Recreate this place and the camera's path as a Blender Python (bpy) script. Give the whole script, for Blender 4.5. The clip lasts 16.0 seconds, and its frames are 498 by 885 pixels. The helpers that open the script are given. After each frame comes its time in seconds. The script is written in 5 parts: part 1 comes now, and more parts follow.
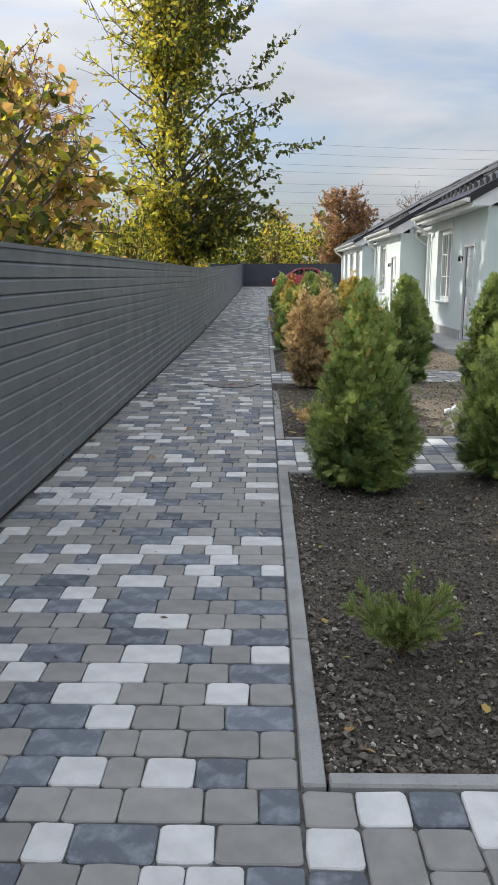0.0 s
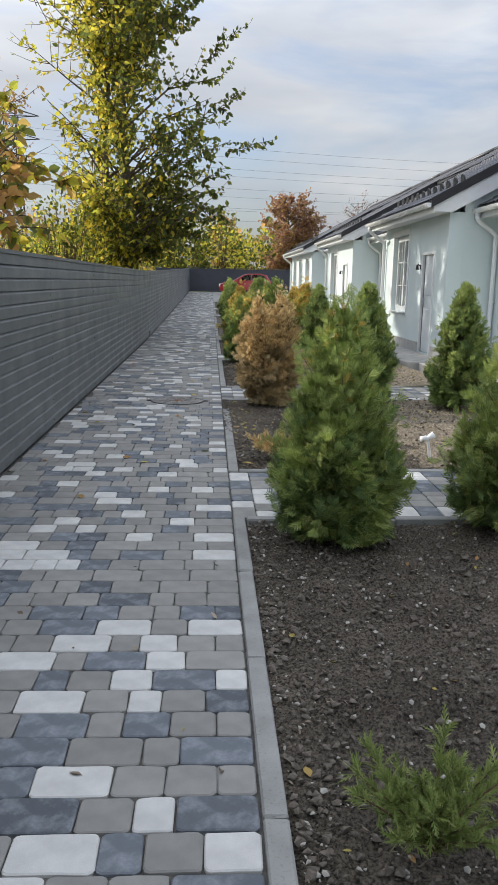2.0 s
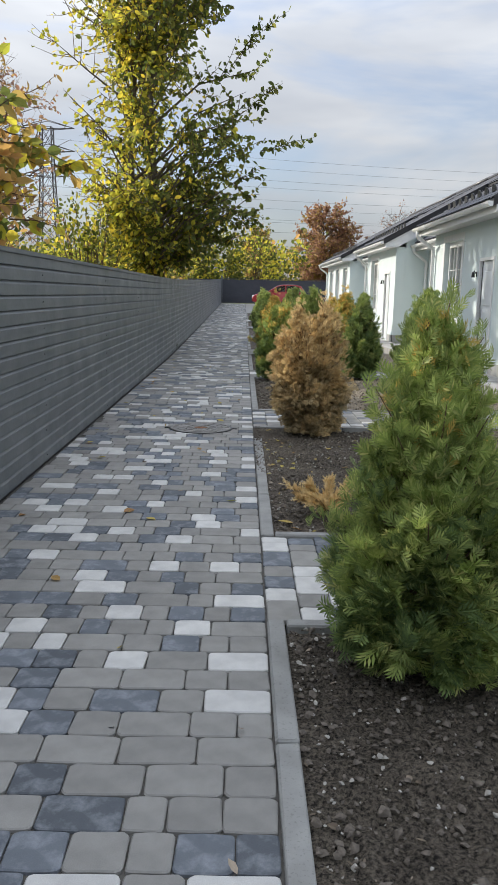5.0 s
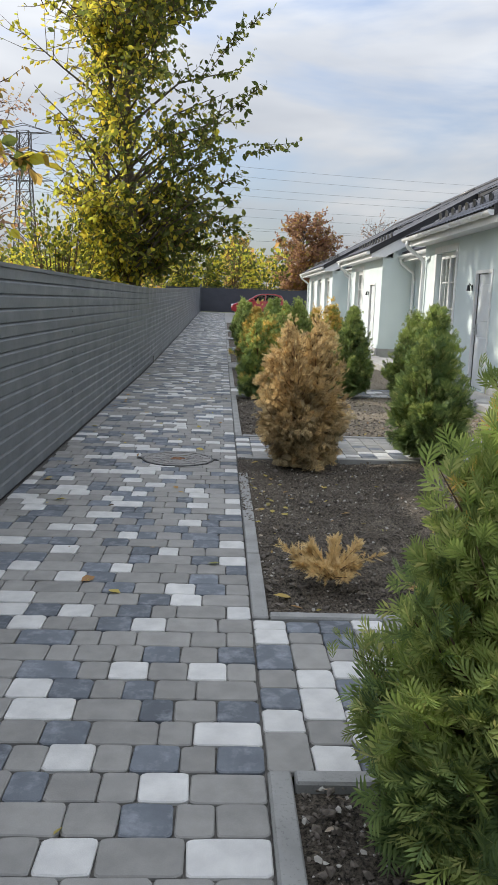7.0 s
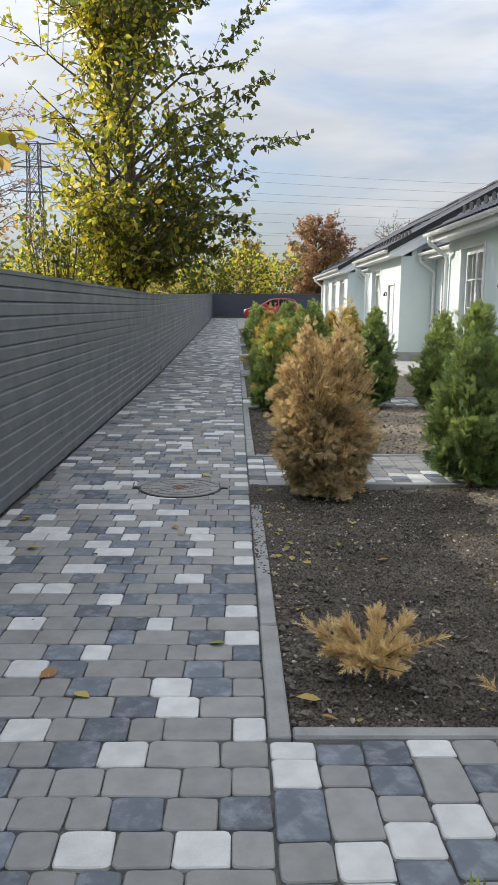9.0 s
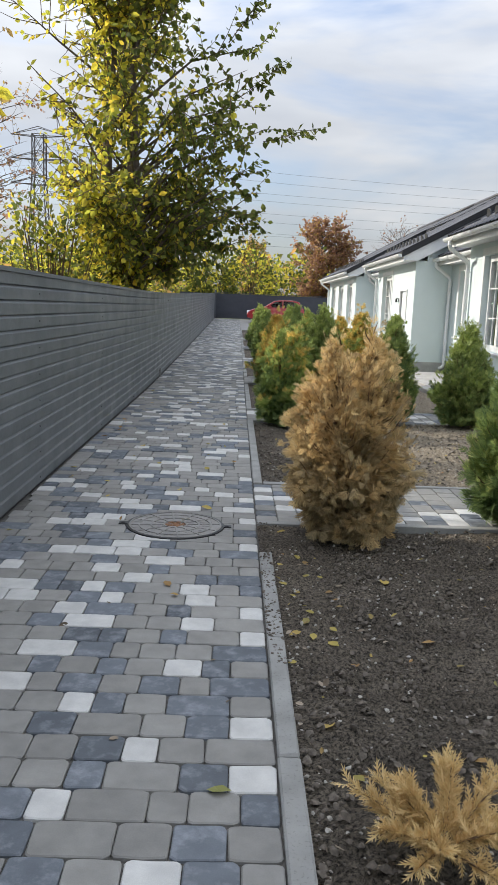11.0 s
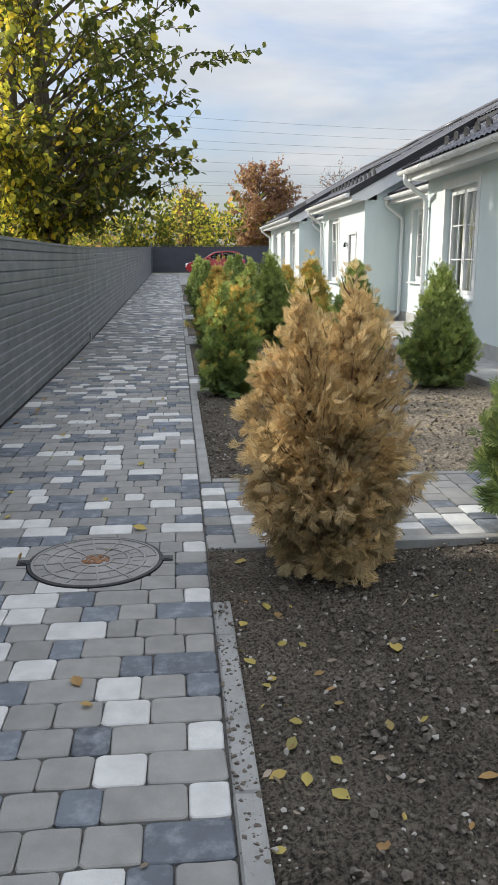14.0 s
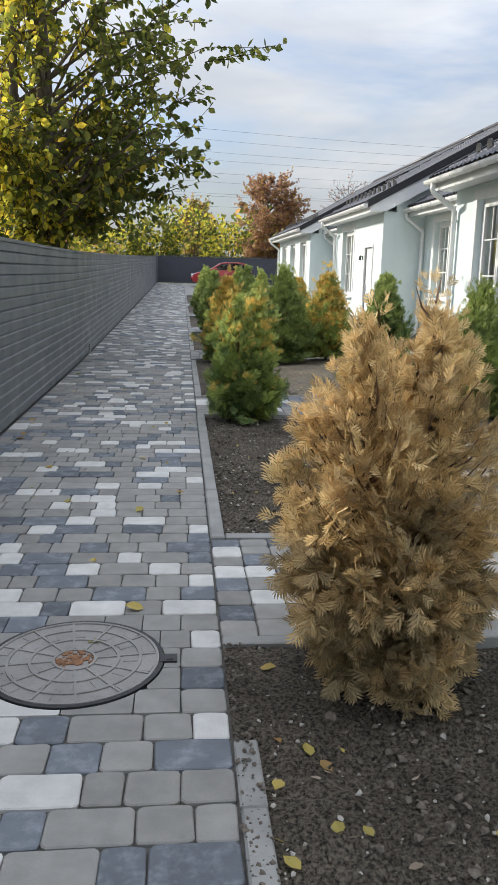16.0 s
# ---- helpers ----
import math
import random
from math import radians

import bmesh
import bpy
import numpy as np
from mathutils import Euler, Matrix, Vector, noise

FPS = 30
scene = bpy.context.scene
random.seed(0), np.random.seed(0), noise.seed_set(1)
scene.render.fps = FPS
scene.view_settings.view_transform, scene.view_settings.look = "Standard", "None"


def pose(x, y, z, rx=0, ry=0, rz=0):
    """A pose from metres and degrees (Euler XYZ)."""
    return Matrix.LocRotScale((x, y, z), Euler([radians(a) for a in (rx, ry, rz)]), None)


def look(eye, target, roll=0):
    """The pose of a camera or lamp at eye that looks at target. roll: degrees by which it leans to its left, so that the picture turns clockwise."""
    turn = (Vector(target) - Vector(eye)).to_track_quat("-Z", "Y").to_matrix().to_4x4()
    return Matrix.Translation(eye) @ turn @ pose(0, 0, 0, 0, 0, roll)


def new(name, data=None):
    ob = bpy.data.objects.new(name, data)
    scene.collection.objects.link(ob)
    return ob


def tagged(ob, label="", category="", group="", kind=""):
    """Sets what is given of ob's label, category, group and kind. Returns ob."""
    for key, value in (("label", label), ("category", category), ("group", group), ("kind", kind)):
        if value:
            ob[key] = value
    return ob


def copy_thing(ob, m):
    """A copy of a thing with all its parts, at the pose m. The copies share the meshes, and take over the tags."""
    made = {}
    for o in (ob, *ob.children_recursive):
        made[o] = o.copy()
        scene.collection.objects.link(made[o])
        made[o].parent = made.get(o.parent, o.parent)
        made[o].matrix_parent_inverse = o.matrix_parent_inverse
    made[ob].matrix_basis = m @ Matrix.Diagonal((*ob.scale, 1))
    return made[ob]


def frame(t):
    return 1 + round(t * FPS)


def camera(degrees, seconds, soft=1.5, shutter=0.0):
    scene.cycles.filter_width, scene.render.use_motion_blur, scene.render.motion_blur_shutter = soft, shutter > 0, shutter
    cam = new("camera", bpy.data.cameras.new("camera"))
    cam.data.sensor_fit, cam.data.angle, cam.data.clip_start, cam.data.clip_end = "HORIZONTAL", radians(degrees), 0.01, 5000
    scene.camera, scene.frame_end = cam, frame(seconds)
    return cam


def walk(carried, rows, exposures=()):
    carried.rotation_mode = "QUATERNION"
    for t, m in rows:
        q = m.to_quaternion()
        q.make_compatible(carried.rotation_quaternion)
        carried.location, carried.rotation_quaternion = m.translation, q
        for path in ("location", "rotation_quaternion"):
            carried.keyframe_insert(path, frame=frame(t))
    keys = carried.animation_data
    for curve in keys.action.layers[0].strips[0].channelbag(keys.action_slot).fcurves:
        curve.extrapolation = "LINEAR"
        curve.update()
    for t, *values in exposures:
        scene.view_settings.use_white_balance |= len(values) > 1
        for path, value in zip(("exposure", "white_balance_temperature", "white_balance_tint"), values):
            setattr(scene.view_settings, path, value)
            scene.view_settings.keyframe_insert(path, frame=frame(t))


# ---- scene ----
cam = camera(35.3, 16.0)

PATH = [
    (0, (-0.115, -0.343, 1.549), (-0.152, 1.613, 1.133), 0.0),
    (0.5, (-0.166, -0.056, 1.517), (-0.191, 1.897, 1.085), 1.4),
    (1, (-0.236, 0.235, 1.533), (-0.089, 2.188, 1.125), 1.5),
    (1.5, (-0.204, 0.509, 1.518), (0.027, 2.453, 1.109), 0.5),
    (2, (-0.163, 0.78, 1.547), (-0.06, 2.737, 1.145), 1.2),
    (2.5, (-0.176, 1.045, 1.508), (-0.092, 2.999, 1.092), 2.3),
    (3, (-0.209, 1.335, 1.525), (-0.079, 3.293, 1.139), 2.1),
    (3.5, (-0.194, 1.594, 1.501), (-0.045, 3.551, 1.117), 0.9),
    (4, (-0.132, 1.903, 1.497), (-0.101, 3.868, 1.126), -0.1),
    (4.2, (-0.138, 2.011, 1.475), (-0.125, 3.974, 1.093), 0.6),
    (6.3, (-0.121, 3.057, 1.496), (-0.09, 5.024, 1.138), 1.7),
    (6.5, (-0.131, 3.16, 1.5), (-0.095, 5.126, 1.135), 1.6),
    (7, (-0.189, 3.437, 1.539), (-0.11, 5.404, 1.186), 2.0),
    (7.5, (-0.198, 3.695, 1.492), (-0.057, 5.658, 1.137), 1.2),
    (8, (-0.136, 3.996, 1.513), (-0.067, 5.966, 1.175), 0.4),
    (8.2, (-0.14, 4.084, 1.502), (-0.102, 6.054, 1.161), 0.8),
    (10.3, (-0.09, 5.212, 1.528), (-0.049, 7.183, 1.19), 0.2),
    (10.5, (-0.102, 5.269, 1.532), (-0.083, 7.24, 1.192), 0.7),
    (11, (-0.195, 5.571, 1.55), (-0.152, 7.542, 1.211), 2.4),
    (11.5, (-0.174, 5.81, 1.519), (-0.059, 7.774, 1.159), 0.7),
    (12, (-0.106, 6.105, 1.526), (0.01, 8.058, 1.111), 0.4),
    (12.5, (-0.079, 6.318, 1.515), (-0.047, 8.26, 1.036), 0.9),
    (13, (-0.141, 6.588, 1.533), (-0.061, 8.525, 1.042), 1.4),
    (13.5, (-0.168, 6.819, 1.518), (-0.018, 8.76, 1.061), 0.6),
    (14, (-0.126, 7.091, 1.525), (0.049, 9.031, 1.073), -0.1),
    (14.5, (-0.083, 7.349, 1.527), (-0.009, 9.301, 1.098), 0.0),
    (15, (-0.113, 7.615, 1.516), (-0.016, 9.564, 1.079), 1.0),
    (15.5, (-0.162, 7.864, 1.534), (0.011, 9.814, 1.124), 1.0),
    (16, (-0.171, 8.13, 1.498), (0.004, 10.077, 1.075), 1.4),
]
walk(cam, [(t, look(eye, target, roll)) for t, eye, target, roll in PATH], [(0.0, 0.0), (8.0, 0.05), (16.0, 0.15)])

# ---- world, sun ----
SUN_AZ, SUN_EL = radians(-56), radians(25.5)
sun_way = Vector((math.sin(SUN_AZ) * math.cos(SUN_EL), math.cos(SUN_AZ) * math.cos(SUN_EL), math.sin(SUN_EL)))
sun = new("sun", bpy.data.lights.new("sun", "SUN"))
sun.data.energy, sun.data.angle, sun.data.color = 4.2, radians(0.8), (1.0, 0.93, 0.82)
sun.matrix_world = look((0, 0, 30), Vector((0, 0, 30)) - sun_way)

world = bpy.data.worlds.new("sky")
scene.world = world
world.use_nodes = True
wn, wl = world.node_tree.nodes, world.node_tree.links
wn.clear()


def wnode(kind, **inputs):
    n = wn.new(kind)
    for key, value in inputs.items():
        n.inputs[key].default_value = value
    return n


sky = wn.new("ShaderNodeTexSky")
sky.sky_type, sky.sun_disc = "NISHITA", False
sky.sun_elevation, sky.sun_rotation = SUN_EL, SUN_AZ
dim = wnode("ShaderNodeVectorMath")
dim.operation = "MULTIPLY"
dim.inputs[1].default_value = (0.105, 0.105, 0.115)
wl.new(sky.outputs[0], dim.inputs[0])
tc = wn.new("ShaderNodeTexCoord")
stretch = wn.new("ShaderNodeMapping")
stretch.inputs["Scale"].default_value = (1.1, 1.1, 4.2)
stretch.inputs["Rotation"].default_value = (radians(12), radians(-14), 0)
stretch.inputs["Location"].default_value = (0.32, 0.1, 0.55)
wl.new(tc.outputs["Generated"], stretch.inputs["Vector"])
cloud = wnode("ShaderNodeTexNoise", Scale=1.7, Detail=6.0, Roughness=0.55, Distortion=0.35)
wl.new(stretch.outputs[0], cloud.inputs["Vector"])
cover = wn.new("ShaderNodeValToRGB")
cover.color_ramp.elements[0].position, cover.color_ramp.elements[1].position = 0.38, 0.56
cover.color_ramp.elements[0].color, cover.color_ramp.elements[1].color = (0.1, 0.1, 0.1, 1), (0.95, 0.95, 0.95, 1)
wl.new(cloud.outputs[0], cover.inputs[0])
tone = wnode("ShaderNodeTexNoise", Scale=2.6, Detail=4.0, Roughness=0.5)
wl.new(stretch.outputs[0], tone.inputs["Vector"])
grey = wn.new("ShaderNodeValToRGB")
grey.color_ramp.elements[0].position, grey.color_ramp.elements[1].position = 0.32, 0.68
grey.color_ramp.elements[0].color, grey.color_ramp.elements[1].color = (0.46, 0.485, 0.53, 1), (0.70, 0.715, 0.735, 1)
wl.new(tone.outputs[0], grey.inputs[0])
blend = wn.new("ShaderNodeMix")
blend.data_type = "RGBA"
wl.new(cover.outputs[0], blend.inputs["Factor"])
wl.new(dim.outputs[0], blend.inputs[6])
wl.new(grey.outputs[0], blend.inputs[7])
# a clouded sky is brighter overhead than near the horizon
split = wn.new("ShaderNodeSeparateXYZ")
wl.new(tc.outputs["Generated"], split.inputs[0])
dome = wnode("ShaderNodeMapRange")
dome.inputs["From Min"].default_value, dome.inputs["From Max"].default_value = 0.0, 1.0
dome.inputs["To Min"].default_value, dome.inputs["To Max"].default_value = 0.67, 3.4
wl.new(split.outputs["Z"], dome.inputs["Value"])
lifted = wn.new("ShaderNodeVectorMath")
lifted.operation = "SCALE"
wl.new(blend.outputs[2], lifted.inputs[0])
wl.new(dome.outputs[0], lifted.inputs["Scale"])
back = wnode("ShaderNodeBackground", Strength=1.0)
wl.new(lifted.outputs[0], back.inputs["Color"])
wl.new(back.outputs[0], wn.new("ShaderNodeOutputWorld").inputs[0])


# ---- materials ----
class Mat:
    """A principled material with chained nodes."""

    def __init__(self, name, rough=0.6, metal=0.0, spec=0.5):
        self.m = bpy.data.materials.new(name)
        self.m.use_nodes = True
        self.t = self.m.node_tree
        self.p = self.t.nodes["Principled BSDF"]
        self.p.inputs["Roughness"].default_value = rough
        self.p.inputs["Metallic"].default_value = metal
        self.p.inputs["Specular IOR Level"].default_value = spec
        self.coord = self.t.nodes.new("ShaderNodeTexCoord").outputs["Object"]

    def node(self, kind, **inputs):
        n = self.t.nodes.new(kind)
        for key, value in inputs.items():
            n.inputs[key].default_value = value
        return n

    def link(self, a, b):
        self.t.links.new(a, b)

    def noise(self, scale, detail=4.0, rough=0.55, coord=None, stretched=None):
        n = self.node("ShaderNodeTexNoise", Scale=scale, Detail=detail, Roughness=rough)
        src = coord or self.coord
        if stretched:
            mp = self.node("ShaderNodeMapping", Scale=stretched)
            self.link(src, mp.inputs["Vector"])
            src = mp.outputs[0]
        self.link(src, n.inputs["Vector"])
        return n.outputs[0]

    def ramp(self, fac, *stops):
        n = self.t.nodes.new("ShaderNodeValToRGB")
        e = n.color_ramp.elements
        while len(e) < len(stops):
            e.new(0.5)
        for el, (pos, col) in zip(e, stops):
            el.position = pos
            el.color = (*col, 1) if len(col) == 3 else col
        self.link(fac, n.inputs[0])
        return n.outputs[0]

    def mix(self, a, b, fac, mode="MIX"):
        n = self.t.nodes.new("ShaderNodeMix")
        n.data_type, n.blend_type = "RGBA", mode
        for value, slot in ((fac, "Factor"), (a, 6), (b, 7)):
            if isinstance(value, (int, float)):
                n.inputs[slot].default_value = value
            elif isinstance(value, tuple):
                n.inputs[slot].default_value = (*value, 1)
            else:
                self.link(value, n.inputs[slot])
        return n.outputs[2]

    def chance(self):
        """A random number for each object and each island."""
        a = self.node("ShaderNodeObjectInfo").outputs["Random"]
        b = self.node("ShaderNodeNewGeometry").outputs["Random Per Island"]
        add = self.node("ShaderNodeMath")
        self.link(a, add.inputs[0]), self.link(b, add.inputs[1])
        fr = self.node("ShaderNodeMath")
        fr.operation = "FRACT"
        self.link(add.outputs[0], fr.inputs[0])
        return fr.outputs[0]

    def colour(self, c):
        if isinstance(c, tuple):
            self.p.inputs["Base Color"].default_value = (*c, 1)
        else:
            self.link(c, self.p.inputs["Base Color"])
        return self

    def rough(self, c):
        self.link(c, self.p.inputs["Roughness"])
        return self

    def bump(self, height, strength=0.3, distance=0.005):
        n = self.node("ShaderNodeBump", Strength=strength, Distance=distance)
        self.link(height, n.inputs["Height"])
        self.link(n.outputs[0], self.p.inputs["Normal"])
        return self

    def translucent(self, colour, amount):
        out = self.t.nodes["Material Output"]
        tr = self.t.nodes.new("ShaderNodeBsdfTranslucent")
        self.link(colour, tr.inputs["Color"])
        mx = self.node("ShaderNodeMixShader")
        mx.inputs[0].default_value = amount
        self.link(self.p.outputs[0], mx.inputs[1]), self.link(tr.outputs[0], mx.inputs[2])
        self.link(mx.outputs[0], out.inputs["Surface"])
        return self


def plain(name, c, rough=0.5, metal=0.0, vary=0.12, scale=8.0, bump=0.1):
    m = Mat(name, rough, metal)
    n = m.noise(scale, 5)
    lo, hi = tuple(v * (1 - vary) for v in c), tuple(min(1, v * (1 + vary)) for v in c)
    m.colour(m.ramp(n, (0.3, lo), (0.7, hi)))
    if bump:
        m.bump(m.noise(scale * 12, 3), bump, 0.003)
    return m.m


def paver_mat(name, c, spread, bloom=0.0):
    m = Mat(name, 0.82, spec=0.35)
    ch = m.chance()
    base = m.ramp(ch, (0.0, tuple(v * (1 - spread) for v in c)), (1.0, tuple(v * (1 + spread) for v in c)))
    cloudy = m.ramp(m.noise(9, 3), (0.35, (0.88, 0.88, 0.88)), (0.7, (1.1, 1.1, 1.09)))
    col = m.mix(base, cloudy, 1.0, "MULTIPLY")
    if bloom:
        # lime bloom on the dyed stones
        patch = m.ramp(m.noise(11, 4, 0.65), (0.48, (0, 0, 0)), (0.78, (bloom,) * 3))
        col = m.mix(col, (0.42, 0.44, 0.47), patch)
    grit = m.ramp(m.noise(260, 2), (0.35, (0.94, 0.94, 0.94)), (0.65, (1.04, 1.04, 1.04)))
    m.colour(m.mix(col, grit, 1.0, "MULTIPLY"))
    m.bump(m.noise(180, 3), 0.16, 0.0012)
    return m.m


M_GREY = paver_mat("paver_grey", (0.25, 0.244, 0.228), 0.13)
M_BLUE = paver_mat("paver_slate", (0.122, 0.136, 0.154), 0.26, 0.5)
M_WHITE = paver_mat("paver_white", (0.53, 0.525, 0.505), 0.05)
M_JOINT = plain("joint_sand", (0.095, 0.090, 0.080), 0.95, vary=0.3, scale=30)


def concrete(name, c):
    m = Mat(name, 0.88, spec=0.3)
    stain = m.ramp(m.noise(5, 6), (0.3, tuple(v * 0.72 for v in c)), (0.65, c))
    pores = m.ramp(m.noise(95, 3), (0.33, (0.80, 0.80, 0.80)), (0.42, (1, 1, 1)))
    m.colour(m.mix(stain, pores, 1.0, "MULTIPLY"))
    m.bump(m.noise(70, 5), 0.4, 0.004)
    return m.m


M_KERB = concrete("kerb_concrete", (0.31, 0.31, 0.295))
M_APRON = concrete("apron_concrete", (0.42, 0.41, 0.39))


def soil_mat():
    m = Mat("garden_soil", 0.95, spec=0.2)
    a = m.ramp(m.noise(2.2, 6), (0.3, (0.074, 0.064, 0.053)), (0.7, (0.152, 0.133, 0.110)))
    b = m.ramp(m.noise(70, 5, 0.7), (0.38, (0.22, 0.22, 0.22)), (0.62, (1.75, 1.7, 1.6)))
    fib = m.ramp(m.noise(55, 4, 0.7, stretched=(1, 4, 1)), (0.62, (0, 0, 0)), (0.74, (0.5, 0.5, 0.5)))
    col = m.mix(m.mix(a, b, 1.0, "MULTIPLY"), (0.22, 0.19, 0.16), fib)
    m.colour(col)
    m.bump(m.noise(95, 8, 0.75), 1.0, 0.022)
    return m.m


M_SOIL = soil_mat()


def mulch_mat():
    m = Mat("dry_litter", 0.95, spec=0.2)
    a = m.ramp(m.noise(40, 6, 0.7), (0.3, (0.075, 0.062, 0.046)), (0.5, (0.21, 0.175, 0.13)), (0.7, (0.42, 0.365, 0.27)))
    m.colour(a)
    m.bump(m.noise(60, 6, 0.7), 0.9, 0.015)
    return m.m


M_MULCH = mulch_mat()


def steel_mat(name, c, rough):
    m = Mat(name, rough, 0.0, 0.5)
    m.coord = m.node("ShaderNodeNewGeometry").outputs["Position"]
    dust = m.ramp(m.noise(1.3, 6, 0.6, stretched=(1, 0.5, 2)), (0.35, c), (0.75, tuple(v * 1.18 + 0.006 for v in c)))
    spots = m.ramp(m.noise(38, 3), (0.3, (0.9, 0.9, 0.9)), (0.7, (1.08, 1.08, 1.08)))
    m.colour(m.mix(dust, spots, 1.0, "MULTIPLY"))
    m.rough(m.ramp(m.noise(3, 4), (0.3, (rough - 0.06,) * 3), (0.7, (rough + 0.12,) * 3)))
    return m.m


M_FENCE = steel_mat("fence_steel", (0.105, 0.114, 0.120), 0.46)
M_BFENCE = steel_mat("dark_fence_steel", (0.040, 0.044, 0.055), 0.5)
M_ROOF = steel_mat("roof_steel", (0.040, 0.040, 0.046), 0.42)
M_BARGE = steel_mat("barge_steel", (0.020, 0.019, 0.021), 0.4)


def wall_mat():
    m = Mat("painted_render", 0.9, spec=0.25)
    a = m.ramp(m.noise(0.8, 5), (0.3, (0.62, 0.70, 0.70)), (0.7, (0.68, 0.76, 0.755)))
    m.colour(a)
    m.bump(m.noise(220, 3), 0.35, 0.002)
    return m.m


M_WALL = wall_mat()
M_REVEAL = plain("white_render", (0.74, 0.76, 0.75), 0.85, vary=0.04)
M_PLINTH = concrete("plinth_render", (0.46, 0.46, 0.44))
M_WHITE_PVC = plain("white_plastic", (0.80, 0.81, 0.80), 0.35, vary=0.03, bump=0)
M_SOFFIT = plain("white_soffit", (0.74, 0.75, 0.75), 0.5, vary=0.04, bump=0)
M_DOOR = plain("white_door_paint", (0.70, 0.74, 0.76), 0.4, vary=0.04, bump=0)
M_DARK = plain("black_metal", (0.02, 0.02, 0.022), 0.45, vary=0.2, bump=0)
M_ROOM = plain("room_plaster", (0.5, 0.48, 0.45), 0.9)
M_CLOTH = plain("curtain_cloth", (0.6, 0.58, 0.54), 0.95, scale=30)


def glass_mat(name, c=(1, 1, 1), tint=0.0):
    m = Mat(name, 0.02)
    m.colour(c)
    m.p.inputs["Transmission Weight"].default_value = 1.0
    m.p.inputs["IOR"].default_value = 1.45
    return m.m


M_GLASS = glass_mat("window_glass", (0.9, 0.95, 0.94))
M_CARGLASS = glass_mat("tinted_glass", (0.12, 0.13, 0.14))


def leaf_mat(name, stops, amount=0.35, rough=0.55, scale=0.0):
    m = Mat(name, rough, spec=0.35)
    col = m.ramp(m.chance(), *stops)
    if scale:
        patch = m.ramp(m.noise(scale, 3), (0.3, (0.6, 0.62, 0.6)), (0.7, (1.25, 1.2, 1.1)))
        col = m.mix(col, patch, 1.0, "MULTIPLY")
    m.colour(col)
    m.translucent(col, amount)
    return m.m


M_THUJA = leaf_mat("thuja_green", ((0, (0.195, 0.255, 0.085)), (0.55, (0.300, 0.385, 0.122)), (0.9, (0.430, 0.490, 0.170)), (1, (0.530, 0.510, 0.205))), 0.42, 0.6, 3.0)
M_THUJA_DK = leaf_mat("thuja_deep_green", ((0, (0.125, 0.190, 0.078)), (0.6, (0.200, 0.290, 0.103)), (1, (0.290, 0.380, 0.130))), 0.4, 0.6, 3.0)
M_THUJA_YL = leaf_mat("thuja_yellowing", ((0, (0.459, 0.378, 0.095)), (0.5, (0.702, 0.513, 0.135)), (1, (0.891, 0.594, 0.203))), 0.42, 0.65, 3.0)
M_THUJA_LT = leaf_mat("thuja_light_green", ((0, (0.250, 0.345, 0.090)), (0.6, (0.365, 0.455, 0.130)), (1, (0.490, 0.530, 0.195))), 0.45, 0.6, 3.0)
# duller brown for the low dead sprays, their shade put into the colour
M_DEADGREY = leaf_mat("thuja_dead_low_shade", ((0, (0.30, 0.23, 0.13)), (0.5, (0.44, 0.345, 0.20)), (1, (0.55, 0.44, 0.25))), 0.32, 0.85, 4.0)
M_DEAD = leaf_mat("thuja_dead", ((0, (0.42, 0.30, 0.155)), (0.5, (0.58, 0.425, 0.22)), (1, (0.70, 0.545, 0.30))), 0.42, 0.8, 4.0)
M_STRAW = leaf_mat("straw_needles", ((0, (0.58, 0.40, 0.17)), (0.5, (0.72, 0.54, 0.26)), (1, (0.80, 0.63, 0.34))), 0.36, 0.8)
M_YOUNG = leaf_mat("young_green", ((0, (0.15, 0.20, 0.06)), (0.6, (0.24, 0.31, 0.085)), (1, (0.38, 0.40, 0.15))), 0.4, 0.7)
M_LEAF_G = leaf_mat("leaf_green", ((0, (0.085, 0.11, 0.030)), (0.6, (0.15, 0.18, 0.042)), (1, (0.27, 0.26, 0.06))), 0.68)
M_LEAF_Y = leaf_mat("leaf_yellow", ((0, (0.42, 0.44, 0.06)), (0.55, (0.66, 0.60, 0.075)), (1, (0.86, 0.64, 0.075))), 0.68)
M_LEAF_R = leaf_mat("leaf_russet", ((0, (0.29, 0.16, 0.11)), (0.5, (0.40, 0.23, 0.15)), (1, (0.50, 0.33, 0.20))), 0.68)
M_LEAF_O = leaf_mat("leaf_ochre", ((0, (0.34, 0.27, 0.085)), (0.5, (0.50, 0.34, 0.10)), (1, (0.58, 0.33, 0.12))), 0.68)
M_FALLEN = leaf_mat("fallen_leaf", ((0, (0.30, 0.25, 0.07)), (0.5, (0.48, 0.38, 0.10)), (0.8, (0.30, 0.16, 0.07)), (1, (0.24, 0.26, 0.08))), 0.2, 0.7)


def bark_mat(name, c):
    m = Mat(name, 0.92, spec=0.2)
    n = m.noise(14, 6, 0.65, stretched=(1, 1, 0.25))
    m.colour(m.ramp(n, (0.3, tuple(v * 0.55 for v in c)), (0.7, tuple(v * 1.25 for v in c))))
    m.bump(n, 0.8, 0.02)
    return m.m


